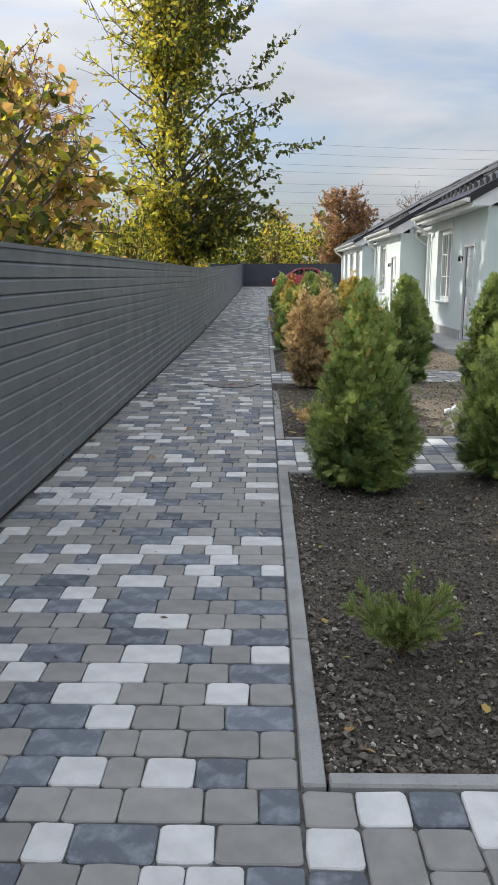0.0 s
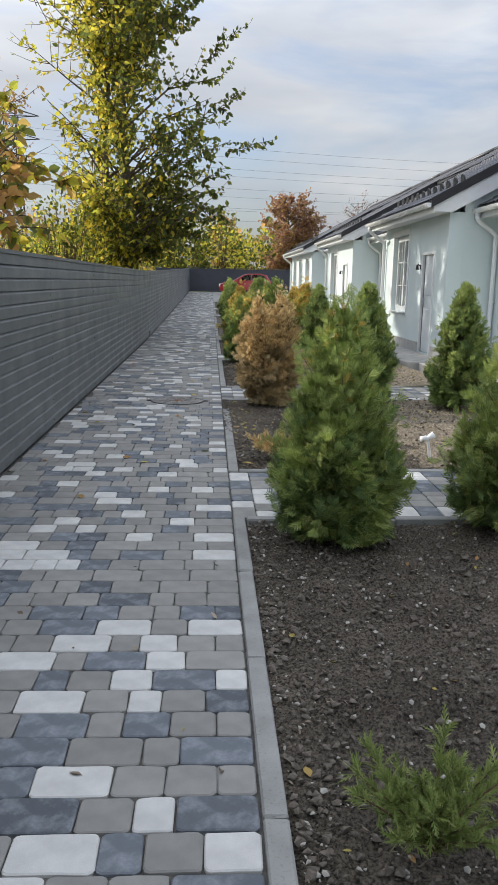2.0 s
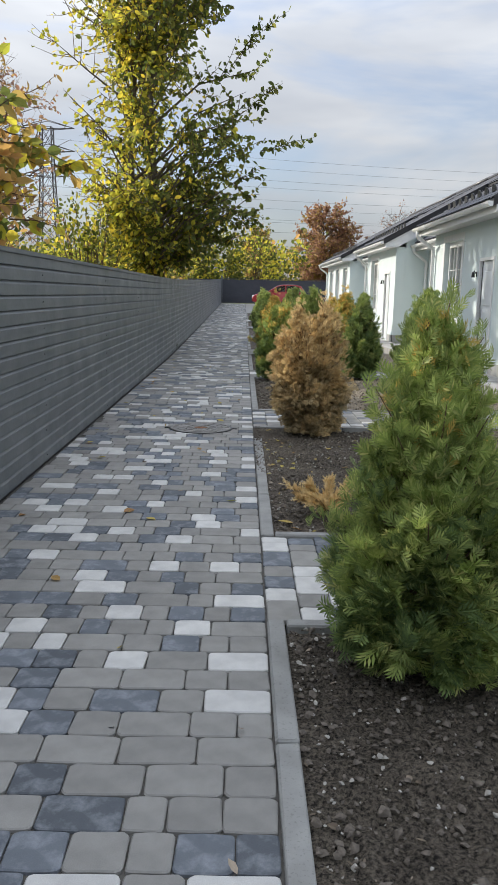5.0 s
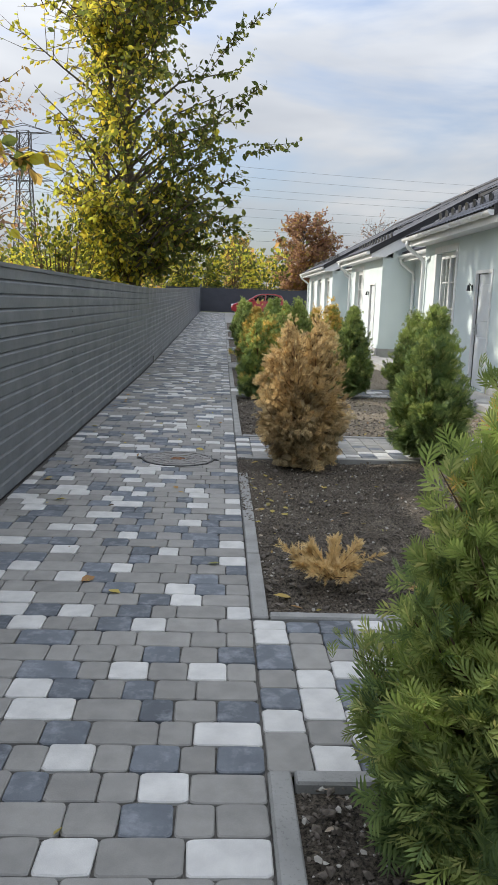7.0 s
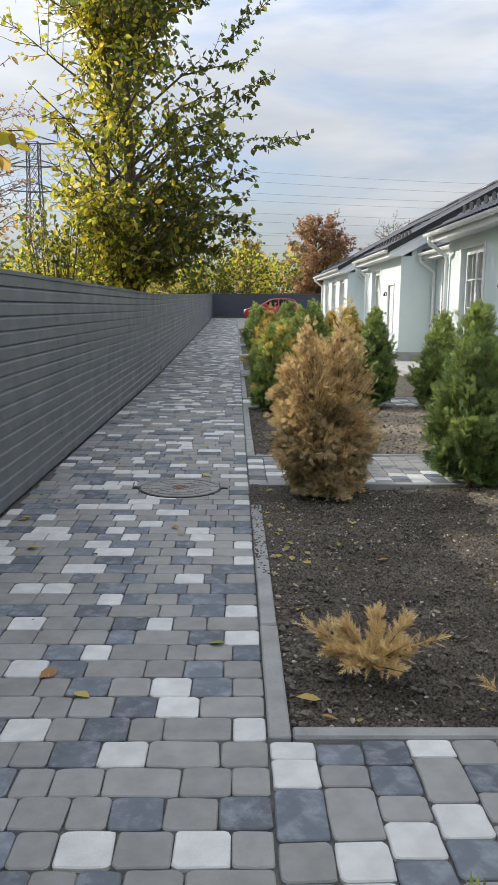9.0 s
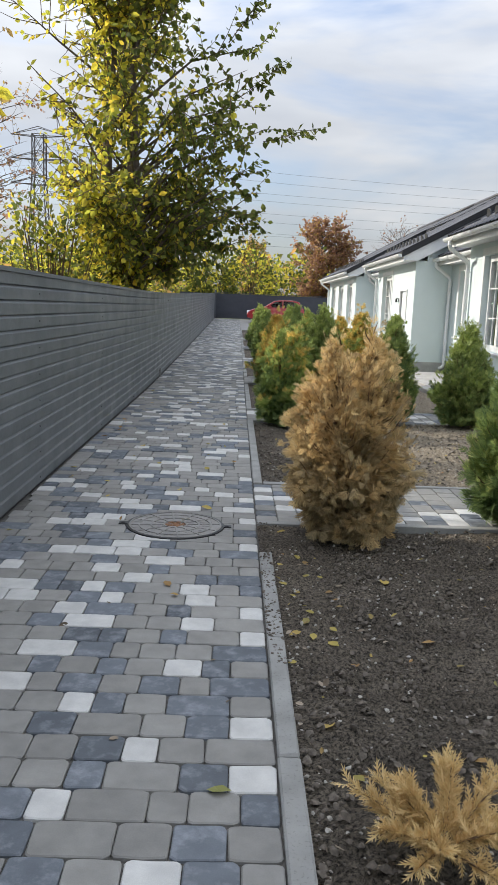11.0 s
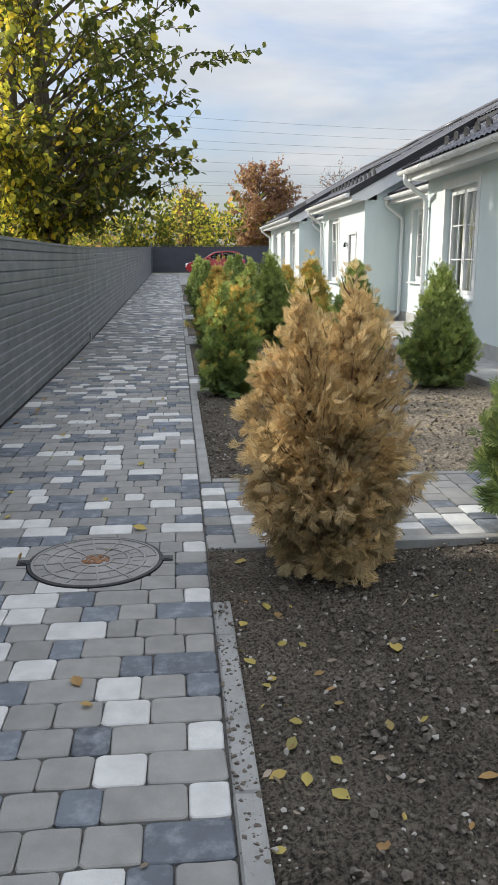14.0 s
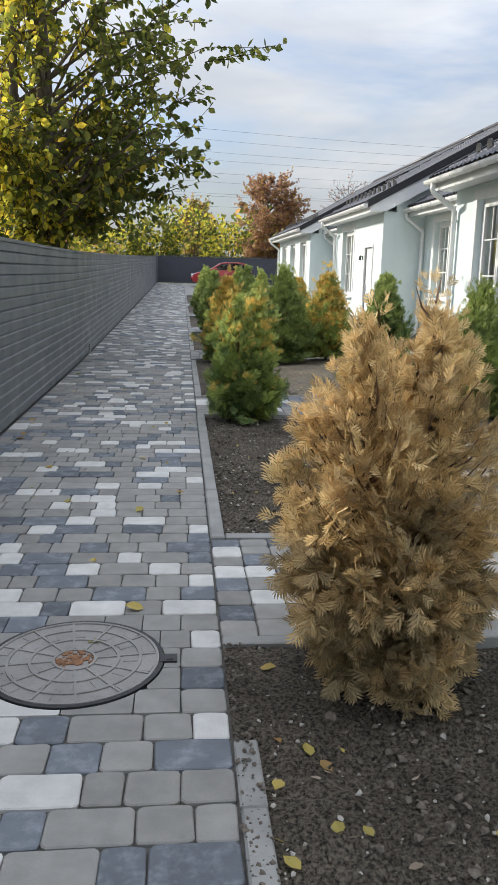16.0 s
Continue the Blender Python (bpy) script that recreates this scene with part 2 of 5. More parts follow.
M_BARK = bark_mat("grey_bark", (0.14, 0.115, 0.09))
M_TWIG = bark_mat("brown_twig", (0.15, 0.10, 0.065))
M_IRON = concrete("cast_cover", (0.30, 0.29, 0.275))
M_RUST = plain("rust", (0.20, 0.10, 0.05), 0.9, vary=0.5, scale=60)
M_PEBBLE = plain("pale_pebble", (0.36, 0.34, 0.30), 0.85, vary=0.2, scale=20)
M_CLOD = plain("soil_clod", (0.125, 0.106, 0.086), 0.95, vary=0.35, scale=60)
M_CHIP = leaf_mat("wood_chip", ((0, (0.09, 0.068, 0.048)), (0.6, (0.18, 0.145, 0.105)), (1, (0.36, 0.30, 0.23))), 0.05, 0.9)
M_RED = Mat("car_red", 0.3, 0.0, 0.5).colour((0.36, 0.012, 0.022))
M_RED.p.inputs["Coat Weight"].default_value = 1.0
M_RED = M_RED.m
M_TYRE = plain("rubber", (0.015, 0.015, 0.016), 0.8, bump=0)
M_RIM = plain("alloy", (0.5, 0.5, 0.52), 0.3, 0.9, bump=0)
M_LAMPGLASS = plain("headlight", (0.75, 0.76, 0.78), 0.15, bump=0)
M_WIRE = plain("wire", (0.22, 0.23, 0.25), 0.6, bump=0)
M_PYLON = plain("pylon_steel", (0.10, 0.085, 0.08), 0.7, 0.3, bump=0)
M_GRASS = plain("rough_grass", (0.085, 0.10, 0.035), 0.95, vary=0.4, scale=0.6, bump=0.5)


# ---- mesh helpers ----
def from_arrays(name, verts, faces, mats, parent=None, label="", slots=None, smooth=False):
    me = bpy.data.meshes.new(name)
    me.from_pydata([tuple(v) for v in np.asarray(verts, float).tolist()], [], faces if isinstance(faces, list) else faces.tolist())
    for m in mats if isinstance(mats, (list, tuple)) else [mats]:
        me.materials.append(m)
    if slots is not None:
        me.polygons.foreach_set("material_index", np.asarray(slots, np.int32))
    if smooth:
        me.polygons.foreach_set("use_smooth", np.ones(len(me.polygons), bool))
    me.update()
    ob = new(name, me)
    ob.parent = parent
    if label:
        ob["label"] = label
    return ob


def part(name, bm, material, parent=None, label="", smooth=False):
    me = bpy.data.meshes.new(name)
    if smooth:
        for f in bm.faces:
            f.smooth = True
    bm.to_mesh(me)
    bm.free()
    me.materials.append(material)
    ob = new(name, me)
    ob.parent = parent
    if label:
        ob["label"] = label
    return ob


def thing(name, label, category, m=None, group="", kind=""):
    ob = new(name)
    if m is not None:
        ob.matrix_world = m
    return tagged(ob, label, category, group, kind)


def box(bm, x0, x1, y0, y1, z0, z1, bevel=0.0):
    r = bmesh.ops.create_cube(bm, size=1.0, matrix=Matrix.Translation(((x0 + x1) / 2, (y0 + y1) / 2, (z0 + z1) / 2)) @ Matrix.Diagonal((x1 - x0, y1 - y0, z1 - z0, 1)))
    if bevel:
        es = list({e for v in r["verts"] for e in v.link_edges})
        bmesh.ops.bevel(bm, geom=es, offset=bevel, segments=1, affect="EDGES")
    return bm


def boxes(*some, bevel=0.0):
    bm = bmesh.new()
    for b in some:
        box(bm, *b, bevel=bevel)
    return bm


def tube(bm, pts, radii, sides=8, cap=True):
    """A bent pipe through the points."""
    pts = [Vector(p) for p in pts]
    if isinstance(radii, (int, float)):
        radii = [radii] * len(pts)
    rings = []
    side = None
    for i, p in enumerate(pts):
        way = (pts[min(i + 1, len(pts) - 1)] - pts[max(i - 1, 0)]).normalized()
        if side is None:
            side = way.orthogonal().normalized()
        side = (side - way * side.dot(way)).normalized()
        up = way.cross(side)
        rings.append([bm.verts.new(p + (side * math.cos(a) + up * math.sin(a)) * radii[i]) for a in (2 * math.pi * k / sides for k in range(sides))])
    for a, b in zip(rings, rings[1:]):
        for k in range(sides):
            bm.faces.new((a[k], a[(k + 1) % sides], b[(k + 1) % sides], b[k]))
    if cap:
        bm.faces.new(rings[0][::-1])
        bm.faces.new(rings[-1])
    return bm


def extrude_profile(bm, prof, y0, y1, axis="y"):
    """A closed profile of (x, z), drawn from y0 to y1."""
    a = [bm.verts.new((x, y0, z)) for x, z in prof]
    b = [bm.verts.new((x, y1, z)) for x, z in prof]
    n = len(prof)
    for k in range(n):
        bm.faces.new((a[k], a[(k + 1) % n], b[(k + 1) % n], b[k]))
    bm.faces.new(a[::-1])
    bm.faces.new(b)
    bmesh.ops.recalc_face_normals(bm, faces=bm.faces)
    return bm


def scatter(tv, tf, mats):
    """Copies of a small mesh, at 4 x 4 matrices, as one array of vertices and faces."""
    tv, mats = np.asarray(tv, float), np.asarray(mats, float)
    v = np.einsum("nij,kj->nki", mats[:, :3, :3], tv) + mats[:, None, :3, 3]
    k = len(tv)
    faces = [[i + n * k for i in f] for n in range(len(mats)) for f in tf]
    return v.reshape(-1, 3), faces


def rise(y):
    """How high the ground lies along the walk."""
    return 0.0 if y < 20 else 0.72 * (min(y - 20, 60) / 42) ** 1.15


# ---- ground ----
rng = np.random.default_rng(7)
FENCE_X, KERB_X, APRON_X = -1.82, 0.0, 3.45
ROW = 0.16
CROSS = [(0.60, 1.80), (5.80, 7.08), (11.16, 12.40), (16.45, 17.62), (21.75, 22.95), (27.05, 28.25), (32.35, 33.55), (37.65, 38.85)]


def ground_sheet():
    xs = [-1500, -300, -80, -30, -12, -5, -1.9, 4, 12, 30, 80, 300, 1500]
    ys = [-1500, -300, -60, -10, 0, 10, 20, 25, 30, 35, 40, 45, 50, 55, 62, 80, 120, 300, 1500, 3000]
    v = [(x, y, rise(y) - 0.09) for y in ys for x in xs]
    n = len(xs)
    f = [(j * n + i, j * n + i + 1, (j + 1) * n + i + 1, (j + 1) * n + i) for j in range(len(ys) - 1) for i in range(n - 1)]
    ob = from_arrays("ground", v, f, M_GRASS)
    tagged(ob, "rough autumn grass and bare earth reaching the horizon", "ground", kind="structure")


ground_sheet()


def strip(name, x0, x1, ys, z, mat, label):
    v, f = [], []
    for y in ys:
        v += [(x0, y, rise(y) + z), (x1, y, rise(y) + z)]
    for k in range(len(ys) - 1):
        f.append((2 * k, 2 * k + 1, 2 * k + 3, 2 * k + 2))
    return tagged(from_arrays(name, v, f, mat), label, name, kind="structure")


walkway = strip("pavement", FENCE_X - 0.05, KERB_X + 0.02, [-4 + k for k in range(67)], -0.014, M_JOINT,
                "footpath of grey, white and slate concrete setts beside the fence")
yard = strip("yard_pavement", KERB_X + 0.02, 14, [46 + k for k in range(17)], -0.004, M_GREY,
             "parking yard of grey setts in front of the back fence")


# ---- left fence ----
SLAT = 0.108
SLATS = 16
PANEL = 3.0


def slat_profile(d=0.019):
    """One pressed board: a raised face between sloping ledges."""
    h = SLAT
    return [(0.0, 0.0), (d, 0.004), (d, h - 0.024), (d - 0.003, h - 0.020), (0.0, h), (-0.006, h), (-0.006, 0.0)]


def slat_mesh(length, name="slat"):
    bm = extrude_profile(bmesh.new(), slat_profile(), 0, length)
    me = bpy.data.meshes.new(name)
    bm.to_mesh(me)
    bm.free()
    me.materials.append(M_FENCE)
    return me


def left_fence():
    fence = thing("fence", "long grey steel fence of horizontal pressed boards beside the footpath", "fence", pose(FENCE_X, -3, 0))
    me = slat_mesh(PANEL + 0.0005)
    slope_v, slope_f = [], []
    prof = slat_profile()
    for p in range(22):
        y = p * PANEL
        z0, z1 = rise(y - 3), rise(y - 3 + PANEL)
        tilt = math.atan2(z1 - z0, PANEL)
        for k in range(SLATS):
            z = z0 + 0.025 + k * SLAT
            if p < 18:
                ob = new("slat", me)
                ob.parent = fence
                ob.matrix_local = Matrix.Translation((0.0, y, z)) @ Matrix.Rotation(tilt, 4, "X")
            else:
                base = len(slope_v)
                slope_v += [(a, y, z + b) for a, b in prof] + [(a, y + PANEL, z + z1 - z0 + b) for a, b in prof]
                n = len(prof)
                slope_f += [[base + i, base + n + i, base + n + (i + 1) % n, base + (i + 1) % n] for i in range(n)]
    rest = from_arrays("far_slats", slope_v, slope_f, M_FENCE, fence)
    rest["kind"] = "stuff"
    for p in range(22):
        y = p * PANEL
        z0, z1 = rise(y - 3), rise(y - 3 + PANEL)
        top = SLATS * SLAT + 0.025
        bm = bmesh.new()
        tubeless = [(-0.03, z0 + top), (0.028, z0 + top), (0.028, z0 + top - 0.02), (0.032, z0 + top - 0.02), (0.032, z0 + top + 0.012), (-0.03, z0 + top + 0.012)]
        a = [bm.verts.new((x, y, z)) for x, z in tubeless]
        b = [bm.verts.new((x, y + PANEL - 0.002, z + z1 - z0)) for x, z in tubeless]
        for i in range(6):
            bm.faces.new((a[i], a[(i + 1) % 6], b[(i + 1) % 6], b[i]))
        bmesh.ops.recalc_face_normals(bm, faces=bm.faces)
        part("cap", bm, M_FENCE, fence)
        # dark strip added behind the bottom gap so no sun shines under the slats
        part("base_rail", boxes((-0.045, -0.012, y, y + PANEL - 0.002, min(z0, z1) - 0.1, max(z0, z1) + 0.045)), M_DARK, fence)
        part("post", boxes((-0.115, -0.047, y - 0.03, y + 0.03, z0 - 0.1, z0 + top - 0.005)), M_FENCE, fence)
        bm = bmesh.new()
        for k in range(0, SLATS, 2):
            z = z0 + 0.025 + k * SLAT + SLAT * 0.5
            bmesh.ops.create_cone(bm, cap_ends=True, segments=6, radius1=0.006, radius2=0.005, depth=0.006,
                                  matrix=Matrix.Translation((0.026, y + 0.03, z)) @ Matrix.Rotation(radians(90), 4, "Y"))
        part("screw_heads", bm, M_DARK, fence)["kind"] = "stuff"


left_fence()

bm = bmesh.new()
box(bm, FENCE_X + 0.0, FENCE_X + 0.045, 22.3, 22.42, 0.0, 0.2, 0.006)
box(bm, FENCE_X + 0.0, FENCE_X + 0.09, 22.28, 22.44, -0.01, 0.03, 0.006)
tagged(part("post_bracket", bm, M_KERB), "pale concrete stub standing at the foot of the steel fence", "bracket")


def back_fence():
    z = rise(62)
    fence = thing("back_fence", "dark blue-grey steel fence closing the yard", "fence", pose(0, 62, z))
    for p in range(8):
        x = FENCE_X + p * 2.5
        for k in range(16):
            bm = bmesh.new()
            prof = [(-d, h + 0.03 + k * SLAT) for d, h in slat_profile()]
            extrude_profile(bm, prof, 0, 2.497)
            bm.transform(Matrix.Translation((x, 0, 0)) @ Matrix.Rotation(radians(-90), 4, "Z") @ Matrix.Diagonal((-1, 1, 1, 1)) @ Matrix.Rotation(radians(180), 4, "Z"))
            bmesh.ops.recalc_face_normals(bm, faces=bm.faces)
            part("slat", bm, M_BFENCE, fence)
        part("post", boxes((x - 0.04, x + 0.04, 0.03, 0.09, -0.1, 1.85)), M_BFENCE, fence)
    part("cap", boxes((FENCE_X, FENCE_X + 20, -0.03, 0.05, 1.80, 1.83)), M_BFENCE, fence)
    part("end_post", boxes((FENCE_X - 0.02, FENCE_X + 0.10, -0.14, -0.03, -0.1, 1.98)), M_FENCE, fence)


back_fence()


# ---- kerbs, cross paths, beds ----
def kerb_stone(parent, x0, x1, y0, y1, z):
    bm = boxes((x0, x1, y0, y1, z - 0.16, z + 0.012 + random.uniform(-0.004, 0.004)), bevel=0.007)
    for v in bm.verts:
        v.co += Vector((random.uniform(-1, 1), random.uniform(-1, 1), random.uniform(-1, 1))) * 0.0022
    return part("kerb_stone", bm, M_KERB, parent)


kerb = tagged(new("kerb"), "grey concrete kerb stones edging the planting beds", "kerb", kind="structure")
beds = [(-4.0, 0.60)] + [(a[1], b[0]) for a, b in zip(CROSS, CROSS[1:])] + [(CROSS[-1][1], 46.0)]
for a, b in beds:
    y = a
    while y < b - 0.02:
        e = min(y + 1.0, b)
        if 10 < y < 11.1:
            e = 10.42
        kerb_stone(kerb, KERB_X + 0.006, KERB_X + 0.086, y + 0.003, e - 0.003, rise(y))
        if e == 10.42:
            break
        y = e
for a, b in CROSS:
    for y in (a, b):
        x = KERB_X + (0.006 if y == 11.16 else 0.09)
        while x < APRON_X - 0.02:
            e = min(x + 1.0, APRON_X)
            s = -1 if y == a else 1
            lo, hi = sorted((y + s * 0.002, y + s * 0.072))
            kerb_stone(kerb, x + 0.003, e - 0.003, lo, hi, rise(y) + 0.04 * x / APRON_X)
            x = e

for k, (a, b) in enumerate(CROSS):
    v = [(x, y, rise(y) - 0.014 + 0.04 * max(0, x) / APRON_X) for y in (a, b) for x in (KERB_X + 0.021, APRON_X)]
    tagged(from_arrays("cross_path", v, [(0, 1, 3, 2)], M_JOINT), "short paved side path leading from the footpath to a house", "path", kind="structure")


def bed(a, b, fine):
    """Soil with clods between two side paths: dark by the footpath, dry and littered near the house."""
    x0, x1 = KERB_X + 0.08, APRON_X
    nx, ny = int((x1 - x0) / fine), max(2, int((b - a) / fine))
    xs, ys = np.linspace(x0, x1, nx + 1), np.linspace(a + 0.07, b - 0.07, ny + 1)
    verts, slots = [], []
    for y in ys:
        for x in xs:
            p = Vector((x, y, 0))
            h = 0.026 * noise.noise(p * 2.1) + 0.016 * noise.noise(p * 9) + 0.018 * noise.noise(p * 27) + (0.016 * noise.noise(p * 61) if x < 2 and y < 14 else 0)
            edge = min(1, (x - x0) / 0.12, (y - ys[0]) / 0.12 + 0.15, (ys[-1] - y) / 0.12 + 0.15)
            if 10.44 < y < 11.2 and x < x0 + 0.3:
                # here the kerb is missing and the soil meets the setts
                x = x - 0.072 * (1 - (x - x0) / 0.3)
                edge, h = 1.0, h * 0.5 + 0.012
            verts.append((x, y, rise(y) - 0.03 + 0.10 * max(0, (x - 1.2) / (x1 - 1.2)) + h * max(edge, 0.2) + 0.012 * edge))
    n = nx + 1
    f = [[j * n + i, j * n + i + 1, (j + 1) * n + i + 1, (j + 1) * n + i] for j in range(ny) for i in range(nx)]
    for j in range(ny):
        for i in range(nx):
            x, y = xs[i], ys[j]
            slots.append(1 if y > 6.5 and x > (1.75 if y < 11.2 else 1.25) + 0.22 * noise.noise(Vector((x * 3, y * 3, 0))) + 0.1 * noise.noise(Vector((x * 12, y * 12, 3))) else 0)
    ob = from_arrays("soil_bed", verts, f, [M_SOIL, M_MULCH], slots=slots, smooth=True)
    tagged(ob, "bare dark garden soil with clods, stones and fallen leaves", "soil", kind="structure")


for a, b in beds:
    bed(a, b, 0.0165 if 1 < a < 13 else 0.07)

# ---- houses ----
WX, RX = 4.28, 5.20
PERIOD, BLOCK = 10.05, 5.35
FLOOR = 0.17
PITCH = 0.55
EAVE_X, EAVE_Z = 3.86, 3.02
REC_EAVE_X, REC_EAVE_Z = 4.78, 2.94
RIDGE_X = 8.5


def wall_with_holes(bm, x0, x1, y0, y1, z0, z1, holes):
    """A wall along y with openings (y0, y1, z0, z1) that go through it, in one closed mesh."""
    ys = sorted({y0, y1, *(v for h in holes for v in h[:2])})
    zs = sorted({z0, z1, *(v for h in holes for v in h[2:])})
    vert = {(i, j, k): bm.verts.new(((x0, x1)[k], y, z)) for i, y in enumerate(ys) for j, z in enumerate(zs) for k in (0, 1)}

    def solid(i, j):
        if not (0 <= i < len(ys) - 1 and 0 <= j < len(zs) - 1):
            return False
        y, z = (ys[i] + ys[i + 1]) / 2, (zs[j] + zs[j + 1]) / 2
        return not any(a < y < b and c < z < d for a, b, c, d in holes)

    for i in range(len(ys) - 1):
        for j in range(len(zs) - 1):
            if not solid(i, j):
                continue
            for k in (0, 1):
                bm.faces.new([vert[p] for p in ((i, j, k), (i + 1, j, k), (i + 1, j + 1, k), (i, j + 1, k))])
            for di, dj, a, b in ((-1, 0, (i, j), (i, j + 1)), (1, 0, (i + 1, j), (i + 1, j + 1)), (0, -1, (i, j), (i + 1, j)), (0, 1, (i, j + 1), (i + 1, j + 1))):
                if not solid(i + di, j + dj):
                    bm.faces.new([vert[(*a, 0)], vert[(*a, 1)], vert[(*b, 1)], vert[(*b, 0)]])
    bmesh.ops.recalc_face_normals(bm, faces=bm.faces)
    return bm


def window(house, x, y0, y1, z0, z1, tilted=False, leaves=2):
    """A white plastic window set back in its opening, with bars in the glass."""
    w = part("window", boxes((x + 0.10, x + 0.17, y0, y1, z0, z0 + 0.06), (x + 0.10, x + 0.17, y0, y1, z1 - 0.06, z1),
                             (x + 0.10, x + 0.17, y0, y0 + 0.06, z0 + 0.06, z1 - 0.06), (x + 0.10, x + 0.17, y1 - 0.06, y1, z0 + 0.06, z1 - 0.06)),
             M_WHITE_PVC, house, "white plastic window")
    part("sill", boxes((x - 0.09, x + 0.10, y0 - 0.05, y1 + 0.05, z0 - 0.035, z0 - 0.002), bevel=0.006), M_WHITE_PVC, w)
    wide = (y1 - y0 - 0.12) / leaves
    for k in range(leaves):
        a, b = y0 + 0.06 + k * wide + 0.004, y0 + 0.06 + (k + 1) * wide - 0.004
        c, d = z0 + 0.064, z1 - 0.064
        t = 0.05
        sx = x + 0.088
        bm = boxes((sx, sx + 0.06, a, b, c, c + t), (sx, sx + 0.06, a, b, d - t, d), (sx, sx + 0.06, a, a + t, c + t, d - t), (sx, sx + 0.06, b - t, b, c + t, d - t))
        for q in (1, 2):
            zz = c + (d - c) * q / 3
            box(bm, sx + 0.018, sx + 0.036, a + t, b - t, zz - 0.01, zz + 0.01)
        box(bm, sx + 0.019, sx + 0.035, (a + b) / 2 - 0.009, (a + b) / 2 + 0.009, c + t, d - t)
        lean = Matrix.Translation((sx, 0, c)) @ Matrix.Rotation(radians(7 if tilted and k == 0 else 0), 4, "Y") @ Matrix.Translation((-sx, 0, -c))
        bm.transform(lean)
        part("sash", bm, M_WHITE_PVC, w)
        bm = boxes((sx + 0.040, sx + 0.044, a + t, b - t, c + t, d - t))
        bm.transform(lean)
        pane = part("pane", bm, M_GLASS, w)
        pane.visible_shadow = False
    # drapes inside
    for s, (a, b) in enumerate(((y0 - 0.05, y0 + 0.32), (y1 - 0.32, y1 + 0.05))):
        bm = bmesh.new()
        n = 22
        lo = [bm.verts.new((x + 0.36 + 0.025 * math.sin(i * 1.7), a + (b - a) * i / n, z0 - 0.2)) for i in range(n + 1)]
        hi = [bm.verts.new((x + 0.36 + 0.02 * math.sin(i * 1.7), a + (b - a) * i / n, z1 + 0.05)) for i in range(n + 1)]
        for i in range(n):
            bm.faces.new((lo[i], lo[i + 1], hi[i + 1], hi[i]))
        part("curtain", bm, M_CLOTH, w, smooth=True)
    return w


def roof_slab(house, y0, y1, ex, ez, rx, name="roof"):
    """Pressed-steel tiles: waves across, a step at every course."""
    top = []
    courses = 15
    slope = (rx - ex)
    ny = int((y1 - y0) / 0.06)
    us = []
    for c in range(courses):
        us += [(c / courses, 0.0), ((c + 0.97) / courses, 0.022)]
    us.append((1.0, 0.0))
    verts, faces = [], []
    for u, lift in us:
        x = ex + slope * u
        for j in range(ny + 1):
            y = y0 + (y1 - y0) * j / ny
            wave = 0.016 * math.sin(2 * math.pi * y / 0.183)
            verts.append((x, y, ez + (x - ex) * PITCH + wave + 0.024 - lift))
    n = ny + 1
    for i in range(len(us) - 1):
        for j in range(ny):
            faces.append([i * n + j, (i + 1) * n + j, (i + 1) * n + j + 1, i * n + j + 1])
    ob = from_arrays(name, verts, faces, M_ROOF, house, "dark grey pressed-steel tile roof", smooth=False)
    bm = bmesh.new()
    drop = 0.10
    prof = [(ex + 0.03, ez - 0.005 + 0.03 * PITCH), (rx, ez + (rx - ex) * PITCH - 0.005), (rx + 4.2, ez + (rx - ex) * PITCH - 0.005 - 4.2 * PITCH),
            (rx + 4.2, ez + (rx - ex) * PITCH - drop - 4.2 * PITCH), (rx, ez + (rx - ex) * PITCH - drop), (ex + 0.03, ez - drop + 0.03 * PITCH)]
    extrude_profile(bm, prof, y0 + 0.03, y1 - 0.03)
    part("roof_deck", bm, M_BARGE, house)
    bm = bmesh.new()
    tube(bm, [(rx, y0, ez + slope * PITCH + 0.03), (rx, y1, ez + slope * PITCH + 0.03)], 0.075, 10)
    part("ridge_cap", bm, M_ROOF, house, smooth=True)


